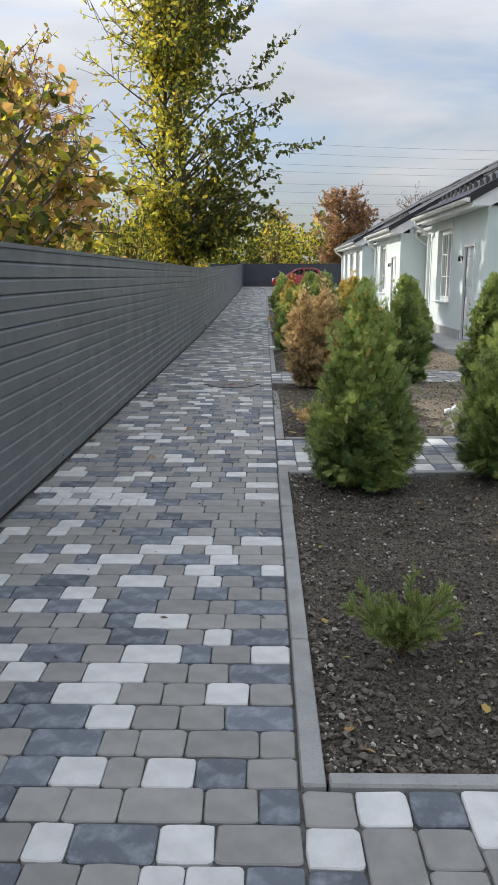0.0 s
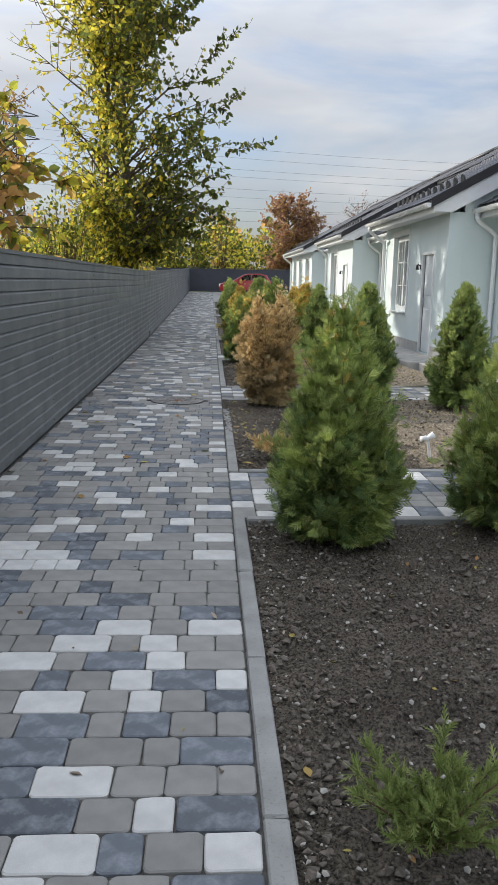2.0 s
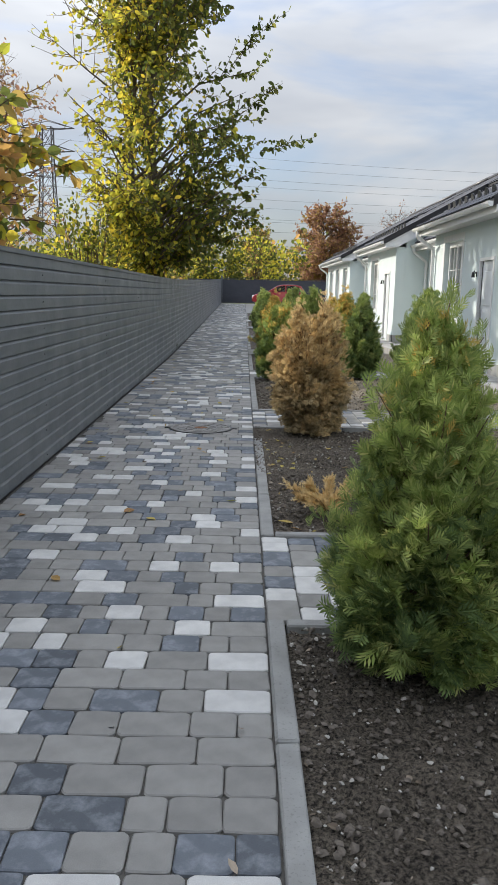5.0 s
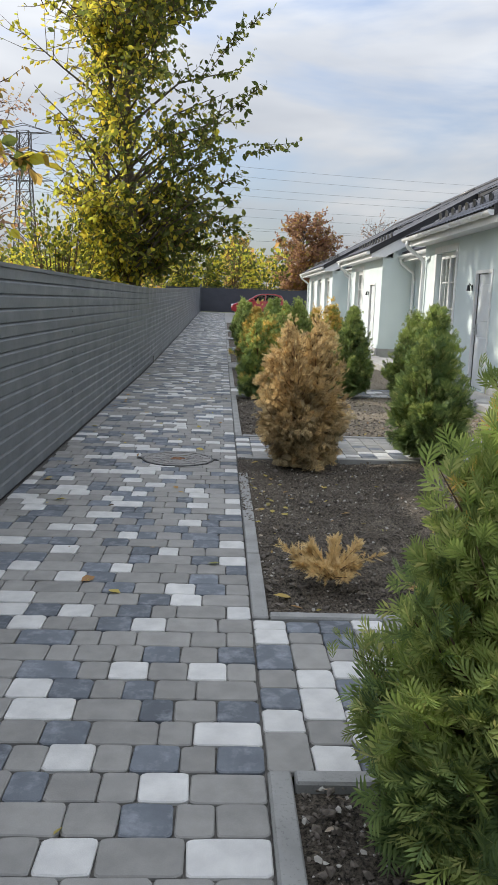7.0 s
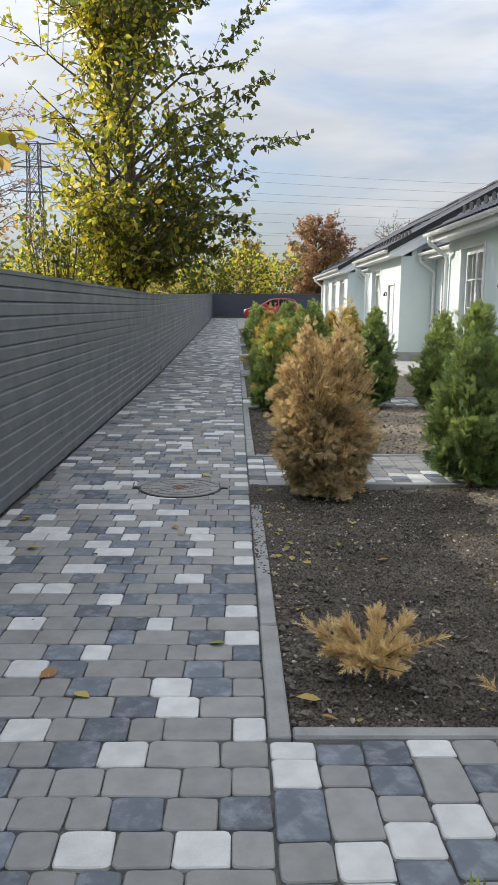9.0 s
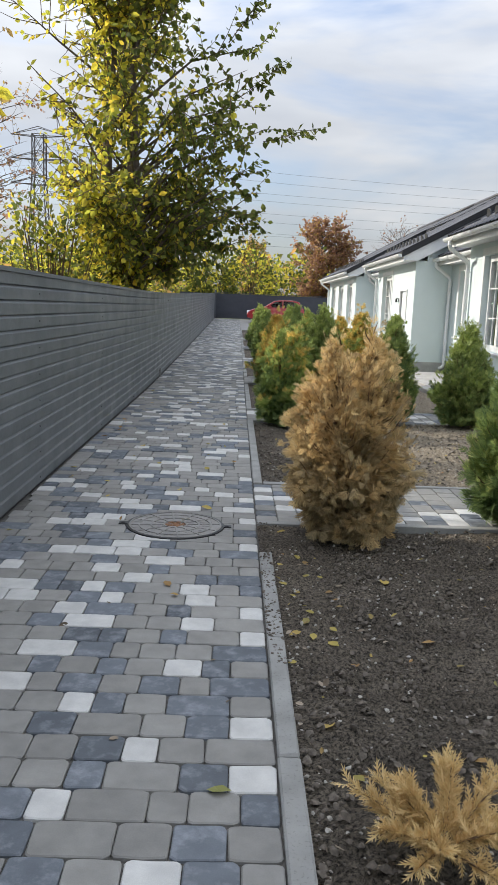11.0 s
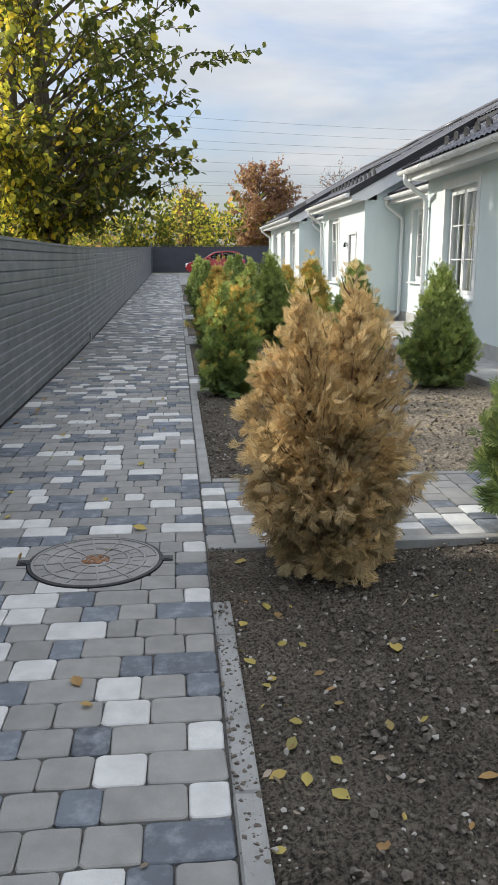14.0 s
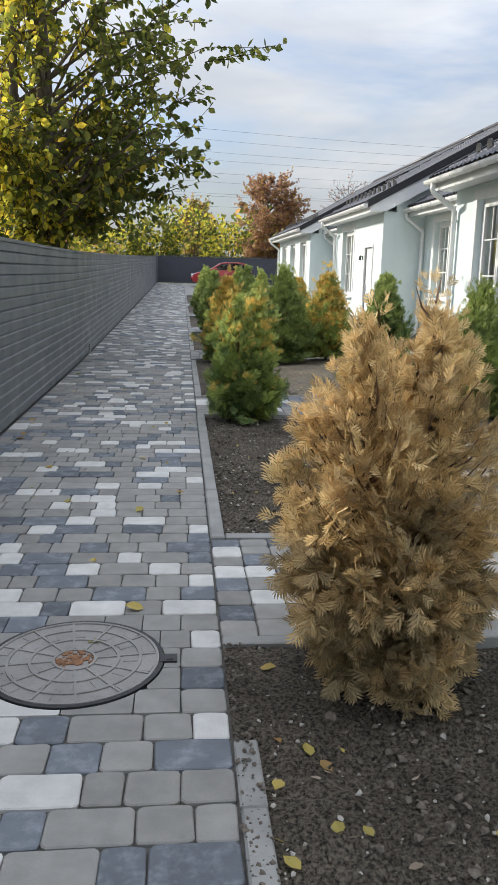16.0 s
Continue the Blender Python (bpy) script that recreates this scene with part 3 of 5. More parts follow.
def gutter(house, x, y0, y1, z):
    bm = bmesh.new()
    out = [(x + 0.062 * math.cos(a), z + 0.062 * math.sin(a)) for a in np.linspace(math.pi, 2 * math.pi, 9)]
    inn = [(x + 0.054 * math.cos(a), z + 0.004 + 0.054 * math.sin(a)) for a in np.linspace(2 * math.pi, math.pi, 9)]
    lip = [(x + 0.064, z + 0.012), (x + 0.054, z + 0.012)]
    lip2 = [(x - 0.054, z + 0.012), (x - 0.066, z + 0.012)]
    extrude_profile(bm, out + lip + inn + lip2, y0, y1)
    g = part("gutter", bm, M_WHITE_PVC, house, "white half-round plastic gutter")
    for y in (y0 - 0.006, y1 - 0.004):
        bm = bmesh.new()
        a = [bm.verts.new((px, y, pz)) for px, pz in [(x - 0.068, z + 0.014)] + [(x + 0.068 * math.cos(t), z + 0.068 * math.sin(t)) for t in np.linspace(math.pi, 2 * math.pi, 9)] + [(x + 0.068, z + 0.014)]]
        b = [bm.verts.new(v.co + Vector((0, 0.012, 0))) for v in a]
        bm.faces.new(a), bm.faces.new(b[::-1])
        for i in range(len(a)):
            bm.faces.new((a[i], a[(i + 1) % len(a)], b[(i + 1) % len(a)], b[i]))
        part("end_cap", bm, M_WHITE_PVC, g)
    y = y0 + 0.3
    while y < y1 - 0.1:
        bm = bmesh.new()
        tube(bm, [(x - 0.067 * math.cos(t), y, z - 0.067 * math.sin(t)) for t in np.linspace(0, math.pi, 7)] + [(x + 0.12, y, z + 0.03)], 0.009, 4)
        part("bracket", bm, M_WHITE_PVC, g)
        y += 0.6
    return g


def downpipe(house, x, y, z, wx, foot):
    bm = bmesh.new()
    wall = wx - 0.065
    tube(bm, [(x, y, z - 0.05), (x, y, z - 0.14), (x + 0.02, y, z - 0.19), (wall - 0.03, y, z - 0.43), (wall, y, z - 0.48), (wall, y, z - 0.56),
              (wall, y, foot + 0.16), (wall - 0.02, y, foot + 0.10), (wall - 0.12, y, foot + 0.05)], 0.042, 10)
    p = part("downpipe", bm, M_WHITE_PVC, house, "white plastic downpipe", smooth=True)
    for zz in (z - 0.62, foot + 1.1):
        bm = bmesh.new()
        bmesh.ops.create_cone(bm, cap_ends=True, segments=12, radius1=0.05, radius2=0.05, depth=0.05, matrix=Matrix.Translation((wall, y, zz)))
        box(bm, wall, wx, y - 0.012, y + 0.012, zz - 0.012, zz + 0.012)
        part("clamp", bm, M_WHITE_PVC, p)


def house_unit(y0, block, recess, windows, door, tilted, label):
    h = thing("house", label, "house", pose(0, y0, 0), "row of single-storey houses")
    zb = -0.1
    top = 2.90
    holes = [(a, b, 0.95, 2.66) for a, b in windows]
    if door:
        holes.append((door[0], door[1], FLOOR, 2.22))
    part("front_wall", wall_with_holes(bmesh.new(), WX, WX + 0.28, 0.0, block, zb, top, holes), M_WALL, h, "pale blue-green rendered front wall")
    # gable wall that looks along the row, cut to the roof's slope
    gable = [(WX + 0.0, zb), (13.0, zb), (13.0, EAVE_Z + 0.1), (RIDGE_X, EAVE_Z - 0.11 + (RIDGE_X - EAVE_X) * PITCH), (WX, EAVE_Z - 0.11 + (WX - EAVE_X) * PITCH)]
    bm = extrude_profile(bmesh.new(), [(x + (0.281 if x == WX else 0), z) for x, z in gable], 0.0, 0.28)
    bm2 = boxes((WX + 0.0, WX + 0.281, 0.001, 0.28, top, EAVE_Z + 0.05))
    part("gable_wall", bm, M_WALL, h, "pale blue-green rendered gable wall in shade")
    bm2.free()
    bm = extrude_profile(bmesh.new(), [(x + (0.281 if x == WX else 0), z) for x, z in gable], block - 0.28, block)
    part("gable_wall", bm, M_WALL, h)
    part("back_wall", boxes((13.0, 13.25, 0, block + recess, zb, EAVE_Z)), M_WALL, h)
    part("inner_wall", boxes((7.4, 7.5, 0.28, block - 0.28, zb, 2.9)), M_ROOM, h)
    part("floor_slab", boxes((WX + 0.29, 7.4, 0.29, block - 0.29, zb, FLOOR - 0.02)), M_ROOM, h)
    part("ceiling_slab", boxes((WX + 0.285, 7.4, 0.285, block - 0.285, 2.74, 2.80)), M_ROOM, h)
    part("plinth", boxes((WX - 0.018, WX - 0.002, -0.018, door[0] - 0.08 if door else block, zb, 0.36),
                         *([(WX - 0.018, WX - 0.002, door[1] + 0.08, block, zb, 0.36)] if door else []),
                         (WX - 0.018, RX, -0.018, -0.002, zb, 0.36)), M_PLINTH, h)
    for a, b in windows:
        window(h, WX, a, b, 0.95, 2.66)
        part("reveal", boxes((WX - 0.012, WX + 0.10, a - 0.13, a - 0.001, 0.95, 2.79), (WX - 0.012, WX + 0.10, b + 0.001, b + 0.13, 0.95, 2.79),
                             (WX - 0.012, WX + 0.10, a - 0.001, b + 0.001, 2.661, 2.79)), M_REVEAL, h)
    if door:
        a, b = door
        d = part("door", boxes((WX + 0.03, WX + 0.09, a + 0.06, b - 0.06, FLOOR + 0.02, 2.16), bevel=0.004), M_DOOR, h, "white entrance door, closed")
        part("door_frame", boxes((WX - 0.02, WX + 0.10, a, a + 0.055, FLOOR, 2.22), (WX - 0.02, WX + 0.10, b - 0.055, b, FLOOR, 2.22),
                                 (WX - 0.02, WX + 0.10, a + 0.055, b - 0.055, 2.165, 2.22)), M_WHITE_PVC, d)
        # black strip stands in for the shadowed gap beside the door leaf
        part("door_seal", boxes((WX + 0.025, WX + 0.08, b - 0.10, b - 0.058, FLOOR + 0.01, 2.163)), M_DARK, d)
        for z in (0.45, 1.35):
            part("door_panel", boxes((WX + 0.018, WX + 0.032, a + 0.18, b - 0.18, z, z + 0.62), bevel=0.006), M_DOOR, d)
        bm = boxes((WX + 0.005, WX + 0.03, b - 0.17, b - 0.13, 1.10, 1.30))
        tube(bm, [(WX - 0.03, b - 0.15, 1.22), (WX - 0.035, b - 0.27, 1.22)], 0.011, 8)
        part("handle", bm, M_RIM, d, "steel handle")
        lamp = boxes((WX - 0.015, WX, b + 0.16, b + 0.20, 1.88, 1.98))
        tube(lamp, [(WX - 0.02, b + 0.18, 1.95), (WX - 0.06, b + 0.18, 2.0), (WX - 0.07, b + 0.18, 1.96)], 0.009, 6)
        bmesh.ops.create_cone(lamp, cap_ends=True, segments=10, radius1=0.035, radius2=0.022, depth=0.10, matrix=Matrix.Translation((WX - 0.07, b + 0.18, 1.92)))
        part("wall_lamp", lamp, M_DARK, h, "small black wall lamp")
    # eaves of the block
    o0, o1 = -0.22, block + 0.22
    roof_slab(h, o0, o1, EAVE_X, EAVE_Z + 0.06, RIDGE_X)
    part("soffit", boxes((EAVE_X + 0.078, WX - 0.001, 0.0, block, 2.885, 2.905)), M_SOFFIT, h, "white soffit boards")
    part("fascia", boxes((EAVE_X + 0.055, EAVE_X + 0.075, o0 + 0.01, o1 - 0.01, 2.86, EAVE_Z + 0.03)), M_SOFFIT, h)
    for ya, yb in ((o0, o0 + 0.03), (o1 - 0.03, o1)):
        x1, drop = RIDGE_X, 0.15
        prof = [(EAVE_X, EAVE_Z + 0.10), (x1, EAVE_Z + 0.10 + (x1 - EAVE_X) * PITCH), (x1 + 0.0, EAVE_Z + 0.10 - drop - 0.02 + (x1 - EAVE_X) * PITCH), (EAVE_X, EAVE_Z - drop + 0.08)]
        part("bargeboard", extrude_profile(bmesh.new(), prof, ya, yb), M_BARGE, h, "dark steel bargeboard")
    # white boxing below the verge
    up = EAVE_Z - 0.045
    prof = [(EAVE_X + 0.078, 2.886), (WX, 2.886), (RIDGE_X, 2.886 + (RIDGE_X - WX) * PITCH), (RIDGE_X, up + (RIDGE_X - EAVE_X) * PITCH), (EAVE_X + 0.078, up + 0.078 * PITCH)]
    for ya, yb in ((o0 + 0.031, -0.002), (block + 0.002, o1 - 0.031)):
        part("verge_box", extrude_profile(bmesh.new(), prof, ya, yb), M_SOFFIT, h, "white boxed verge")
    gutter(h, EAVE_X - 0.03, o0 + 0.02, o1 - 0.02, EAVE_Z + 0.0)
    downpipe(h, EAVE_X - 0.03, block - 0.12, EAVE_Z, WX, FLOOR)
    # snow guards
    y = o0 + 0.25
    guard = None
    while y < o1 - 0.1:
        x = EAVE_X + 0.62
        z = EAVE_Z + 0.09 + (x - EAVE_X) * PITCH
        if guard is None:
            bm = bmesh.new()
            for k in range(2):
                pts = [bm.verts.new((k * 0.025 - 0.02 * math.sin(t), 0.11 * math.cos(t), 0.13 * math.sin(t) ** 0.7)) for t in np.linspace(0, math.pi, 9)]
                if k == 0:
                    bm.faces.new(pts)
                    front = pts
                else:
                    bm.faces.new(pts[::-1])
                    for i in range(8):
                        bm.faces.new((front[i], pts[i], pts[i + 1], front[i + 1]))
            box(bm, -0.02, 0.16, -0.05, 0.05, -0.02, 0.0)
            guard = part("snow_guard", bm, M_BARGE, h)
            guard.matrix_local = Matrix.Translation((x, y, z))
        else:
            g = new("snow_guard", guard.data)
            g.parent = h
            g.matrix_local = Matrix.Translation((x, y, z))
        y += 0.46
    # recessed part
    r0, r1 = block, block + recess
    if recess:
        a, b = r0 + 2.55, r0 + 3.9
        part("recess_wall", wall_with_holes(bmesh.new(), RX, RX + 0.28, r0, r1, zb, 2.96, [(a, b, 1.06, 2.64)]), M_WALL, h, "pale blue-green rendered wall set back")
        window(h, RX, a, b, 1.06, 2.64, tilted)
        part("reveal", boxes((RX - 0.012, RX + 0.10, a - 0.13, a - 0.001, 1.06, 2.77), (RX - 0.012, RX + 0.10, b + 0.001, b + 0.13, 1.06, 2.77),
                             (RX - 0.012, RX + 0.10, a - 0.001, b + 0.001, 2.641, 2.77)), M_REVEAL, h)
        part("plinth", boxes((RX - 0.018, RX - 0.002, r0, r1 - 0.02, zb, 0.36)), M_PLINTH, h)
        part("inner_wall", boxes((7.4, 7.5, r0 + 0.01, r1 - 0.01, zb, 2.9)), M_ROOM, h)
        part("ceiling_slab", boxes((RX + 0.285, 7.4, r0 + 0.01, r1 - 0.01, 2.74, 2.80)), M_ROOM, h)
        part("floor_slab", boxes((RX + 0.285, 7.4, r0 + 0.01, r1 - 0.01, zb, FLOOR - 0.02)), M_ROOM, h)
        roof_slab(h, r0 + 0.002, r1 - 0.002, REC_EAVE_X, REC_EAVE_Z + 0.06, RIDGE_X, "recess_roof")
        roof_slab(h, r0 + 0.225, r1 - 0.225, 6.7, EAVE_Z + 0.06 + (6.7 - EAVE_X) * PITCH, RIDGE_X, "upper_roof")
        part("soffit", boxes((REC_EAVE_X + 0.06, RX - 0.001, r0 + 0.001, r1 - 0.001, 2.82, 2.84)), M_SOFFIT, h)
        part("fascia", boxes((REC_EAVE_X + 0.055, REC_EAVE_X + 0.075, r0 + 0.001, r1 - 0.001, 2.79, REC_EAVE_Z + 0.03)), M_SOFFIT, h)
        gutter(h, REC_EAVE_X - 0.03, r0 + 0.01, r1 - 0.01, REC_EAVE_Z)
        downpipe(h, REC_EAVE_X - 0.03, r1 - 0.14, REC_EAVE_Z, RX, FLOOR)
    return h


UNIT = "low house, pale blue-green walls, white gutters, dark steel roof"
house_unit(15.70 - PERIOD, BLOCK, PERIOD - BLOCK, [(3.0, 4.4)], (0.8, 1.68), False, UNIT)
house_unit(15.70, BLOCK, PERIOD - BLOCK, [(3.0, 4.4)], (0.8, 1.68), True, UNIT)
house_unit(25.75, BLOCK, PERIOD - BLOCK, [(3.0, 4.4)], (0.8, 1.68), False, UNIT)
house_unit(35.80, 8.6, 0, [(0.9, 2.3), (3.6, 5.0), (6.2, 7.6)], None, False, "end house of the row, pale walls and three tall windows")

for k in range(-1, 3):
    y0 = 15.70 + PERIOD * k
    tagged(part("apron", boxes((APRON_X, WX - 0.02, y0 - 0.6, y0 + BLOCK, -0.1, FLOOR - 0.01), bevel=0.01), M_APRON), "pale concrete apron along the house wall", "apron", kind="structure")
    tagged(part("apron", boxes((APRON_X + 0.25, RX - 0.02, y0 + BLOCK + 0.004, y0 + PERIOD - 0.604, -0.1, FLOOR - 0.02), bevel=0.01), M_APRON), "pale concrete apron in the recess between houses", "apron", kind="structure")


# ---- shrubs ----
def frond(pairs=4, wide=0.34, curl=0.10):
    """A flat spray of scale leaves: a stem edged with slim pointed lobes, one unit long along +y."""
    nodes = [(0.0, 0.80 * (k / pairs) ** 0.95, 0.0) for k in range(pairs + 1)]
    v, f = list(nodes), []
    for k in range(pairs):
        t = k / pairs
        reach = wide * (0.75 + 1.1 * t * (1 - t) - 0.25 * t) * (0.84 + 0.16 * ((k * 5) % 3))
        y0, gap = nodes[k][1], nodes[k + 1][1] - nodes[k][1]
        for s in (-1, 1):
            b = len(v)
            shift = 0.05 * s
            v.append((s * reach * 0.60, y0 + gap * 0.42 + reach * 0.28 + shift, -curl * reach * 0.5))
            v.append((s * reach * 1.0, y0 + gap * 0.5 + reach * 0.90 + shift, -curl * reach * 1.6))
            v.append((s * reach * 0.42, y0 + gap * 0.50 + reach * 0.52 + shift, -curl * reach * 0.4))
            f.append((k, b, b + 1, b + 2) if s > 0 else (k, b + 2, b + 1, b))
    b = len(v)
    v += [(0.05, 0.55, 0.0), (0.0, 1.0, -0.04), (-0.05, 0.55, 0.0)]
    f.append((0, b, b + 1, b + 2))
    return np.array(v), f


FROND, FROND_F = frond(4, 0.42)
FINE, FINE_F = frond(4, 0.20)


def aim(dirs, rolls, sizes, places):
    """Matrices that turn +y to each direction."""
    y = dirs / np.linalg.norm(dirs, axis=1, keepdims=True)
    ref = np.where(np.abs(y[:, 2:3]) > 0.95, [[1.0, 0, 0]], [[0, 0, 1.0]])
    x = np.cross(y, ref)
    x /= np.linalg.norm(x, axis=1, keepdims=True)
    z = np.cross(x, y)
    c, s = np.cos(rolls)[:, None], np.sin(rolls)[:, None]
    x, z = c * x + s * z, c * z - s * x
    m = np.zeros((len(y), 4, 4))
    m[:, :3, 0], m[:, :3, 1], m[:, :3, 2], m[:, :3, 3] = x * sizes[:, None], y * sizes[:, None], z * sizes[:, None], places
    m[:, 3, 3] = 1
    return m


def lay_flat(dirs, ups, sizes, places):
    """Matrices that turn +y to each direction and +z as near as can be to each upward vector."""
    y = dirs / np.linalg.norm(dirs, axis=1, keepdims=True)
    x = np.cross(y, ups)
    x /= np.linalg.norm(x, axis=1, keepdims=True) + 1e-9
    z = np.cross(x, y)
    m = np.zeros((len(y), 4, 4))
    m[:, :3, 0], m[:, :3, 1], m[:, :3, 2], m[:, :3, 3] = x * sizes[:, None], y * sizes[:, None], z * sizes[:, None], places
    m[:, 3, 3] = 1
    return m


def thuja(label, height, radius, count, mats, weights, seed, lobes=1, spray=0.10, droop=0.0, plumes=95, group="thujas in the beds"):
    """A young thuja: stems that carry flat plumes, and on each plume sprays in two ranks."""
    g = np.random.default_rng(seed)
    root = thing("thuja", label, "shrub", group=group)
    tips = [(0.0, 0.0, height)] if lobes == 1 else [(0.15, 0.04, height), (-0.20, -0.05, height * 0.95), (0.03, 0.16, height * 0.86)]
    dirs, places, ups, sizes, owner = [], [], [], [], []
    twig = bmesh.new()
    for k in range(plumes):
        tx, ty, th = tips[k % len(tips)]
        u = (k + g.uniform(0, 1)) / plumes
        ang = k * 2.39996 + g.normal(0, 0.4)
        wide = radius * (0.80 if lobes > 1 else 1.0) * g.uniform(0.66, 1.12)
        shape = max(0.08, (0.66 + 0.34 * min(1.0, u / 0.28)) * (1 - max(0.0, u - 0.26) / 0.74) ** (0.68 if lobes == 1 else 0.72))
        c = (tx * min(1, 1.5 * u), ty * min(1, 1.5 * u))
        out = np.array([math.cos(ang), math.sin(ang), 0.0])
        end = np.array([c[0], c[1], 0.0]) + out * wide * shape
        end[2] = 0.05 + u * (th - 0.07) + g.normal(0, 0.03)
        wisp = g.uniform() < 0.12
        if wisp:
            end += out * 0.05 + np.array([0, 0, 0.04 + 0.09 * u * g.uniform(0, 1)])
        start = np.array([c[0] * 0.7, c[1] * 0.7, max(0.02, end[2] - wide * shape * (0.35 + 0.9 * u) - 0.06 * u)])
        mid = (start + end) / 2 + np.array([out[0], out[1], 0.25 - 0.6 * u]) * 0.22 * wide * shape
        tube(twig, [tuple(start), tuple(mid), tuple(end)], [0.006, 0.004, 0.0015], 3, False)
        n = max(9, int(count / plumes * (0.40 + 0.95 * shape) * (0.6 if wisp else 1)))
        t = np.clip(g.beta(1.9, 1.0, n), 0.12, 1)
        p = ((1 - t) ** 2)[:, None] * start + (2 * t * (1 - t))[:, None] * mid + (t ** 2)[:, None] * end
        way = (end - mid) / np.linalg.norm(end - mid)
        # the plume hangs: its far end bows down low on the bush and stands up near the top
        bow = 0.55 * way + np.array([0, 0, (1.0 * u - 0.42 if g.uniform() < 0.7 else 0.45) - droop])
        bow = bow / np.linalg.norm(bow)
        # fans lie in the skin of the bush and turn their flat side outwards
        flat = np.cross(bow, out + g.normal(0, 0.45, 3))
        flat = flat / (np.linalg.norm(flat) + 1e-6)
        rank = np.where(np.arange(n) % 2, 1.0, -1.0) * g.uniform(0.1, 1.0, n) * (1.2 - 0.7 * t)
        d = bow[None] + rank[:, None] * flat[None] + g.normal(0, 0.46, (n, 3))
        dirs.append(d), places.append(p + rank[:, None] * flat[None] * spray * 0.45 + g.normal(0, 0.022, (n, 3)))
        ups.append(np.cross(flat, bow)[None] + g.normal(0, 0.42, (n, 3)))
        sizes.append(spray * g.uniform(0.6, 1.25, n) * (1.12 - 0.3 * u)), owner.append(np.full(n, k))
    dirs, places, ups, sizes, owner = map(np.concatenate, (dirs, places, ups, sizes, owner))
    places[:, 2] = np.maximum(places[:, 2], 0.03)
    v, f = scatter(FROND, FROND_F, lay_flat(dirs, ups, sizes, places))
    v[:, 2] = np.maximum(v[:, 2], 0.012)
    # later, lighter materials go higher: paler tips, with lit tops and shaded bases coloured in
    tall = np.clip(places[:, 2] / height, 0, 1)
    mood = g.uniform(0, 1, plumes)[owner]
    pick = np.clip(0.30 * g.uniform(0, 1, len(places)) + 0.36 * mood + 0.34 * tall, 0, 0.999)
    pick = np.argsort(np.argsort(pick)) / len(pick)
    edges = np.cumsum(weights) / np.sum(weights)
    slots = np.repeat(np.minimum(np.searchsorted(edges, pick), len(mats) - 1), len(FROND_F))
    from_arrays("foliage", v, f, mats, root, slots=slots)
    bm = bmesh.new()
    for tx, ty, th in tips:
        tube(bm, [(0, 0, -0.08), (tx * 0.3, ty * 0.3, th * 0.3), (tx * 0.9, ty * 0.9, th * 0.65), (tx, ty, th * 0.95)], [0.022, 0.017, 0.010, 0.003], 7)
    part("trunk", bm, M_TWIG, root, smooth=True)
    part("branchwork", twig, M_TWIG, root)["kind"] = "stuff"
    return root


def stand(ob, x, y, turn=0.0, size=1.0, label=""):
    ob.matrix_world = Matrix.Translation((x, y, rise(y) + 0.01 + 0.10 * max(0, (x - 1.2) / 2.25))) @ Matrix.Rotation(turn, 4, "Z") @ Matrix.Diagonal((size, size, size, 1))
    if label:
        ob["label"] = label
    return ob


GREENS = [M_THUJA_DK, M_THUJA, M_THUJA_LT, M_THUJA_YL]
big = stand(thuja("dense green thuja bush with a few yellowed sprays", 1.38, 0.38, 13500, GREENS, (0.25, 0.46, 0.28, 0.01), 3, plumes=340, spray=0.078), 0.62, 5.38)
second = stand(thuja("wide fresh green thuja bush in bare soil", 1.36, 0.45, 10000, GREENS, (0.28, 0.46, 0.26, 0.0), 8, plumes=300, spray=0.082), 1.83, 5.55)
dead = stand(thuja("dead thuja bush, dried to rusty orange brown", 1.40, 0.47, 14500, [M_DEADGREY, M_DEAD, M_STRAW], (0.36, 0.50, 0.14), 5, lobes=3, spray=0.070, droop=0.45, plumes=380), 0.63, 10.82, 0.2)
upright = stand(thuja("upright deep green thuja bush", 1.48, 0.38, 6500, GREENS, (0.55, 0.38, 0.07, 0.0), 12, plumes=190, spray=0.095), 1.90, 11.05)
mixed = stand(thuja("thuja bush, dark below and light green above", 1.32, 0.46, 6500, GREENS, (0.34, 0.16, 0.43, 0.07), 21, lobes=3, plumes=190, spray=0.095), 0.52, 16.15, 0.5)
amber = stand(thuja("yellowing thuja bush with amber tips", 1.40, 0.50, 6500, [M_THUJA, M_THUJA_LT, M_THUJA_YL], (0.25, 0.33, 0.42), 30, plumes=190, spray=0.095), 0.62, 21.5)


def again(src, x, y, turn, size, label=""):
    ob = copy_thing(src, Matrix.Identity(4))
    return stand(ob, x, y, turn, size, label)


again(upright, 2.92, 10.25, 1.9, 0.98)
again(upright, 1.98, 16.4, 2.4, 0.97)
again(second, 2.95, 16.15, 0.9, 0.98)
again(second, 1.55, 21.4, 2.2, 1.12)
again(amber, 2.35, 21.7, 2.6, 1.04)
again(upright, 0.6, 26.8, 0.3, 0.95)
again(big, 1.7, 26.7, 1.3, 1.0)
again(amber, 2.6, 26.9, 4.0, 0.9)
again(second, 0.6, 32.0, 3.0, 1.0)
again(upright, 1.8, 32.1, 1.0, 1.0)
again(big, 0.7, 37.3, 2.0, 1.0)
again(second, 1.9, 37.3, 4.0, 1.0)


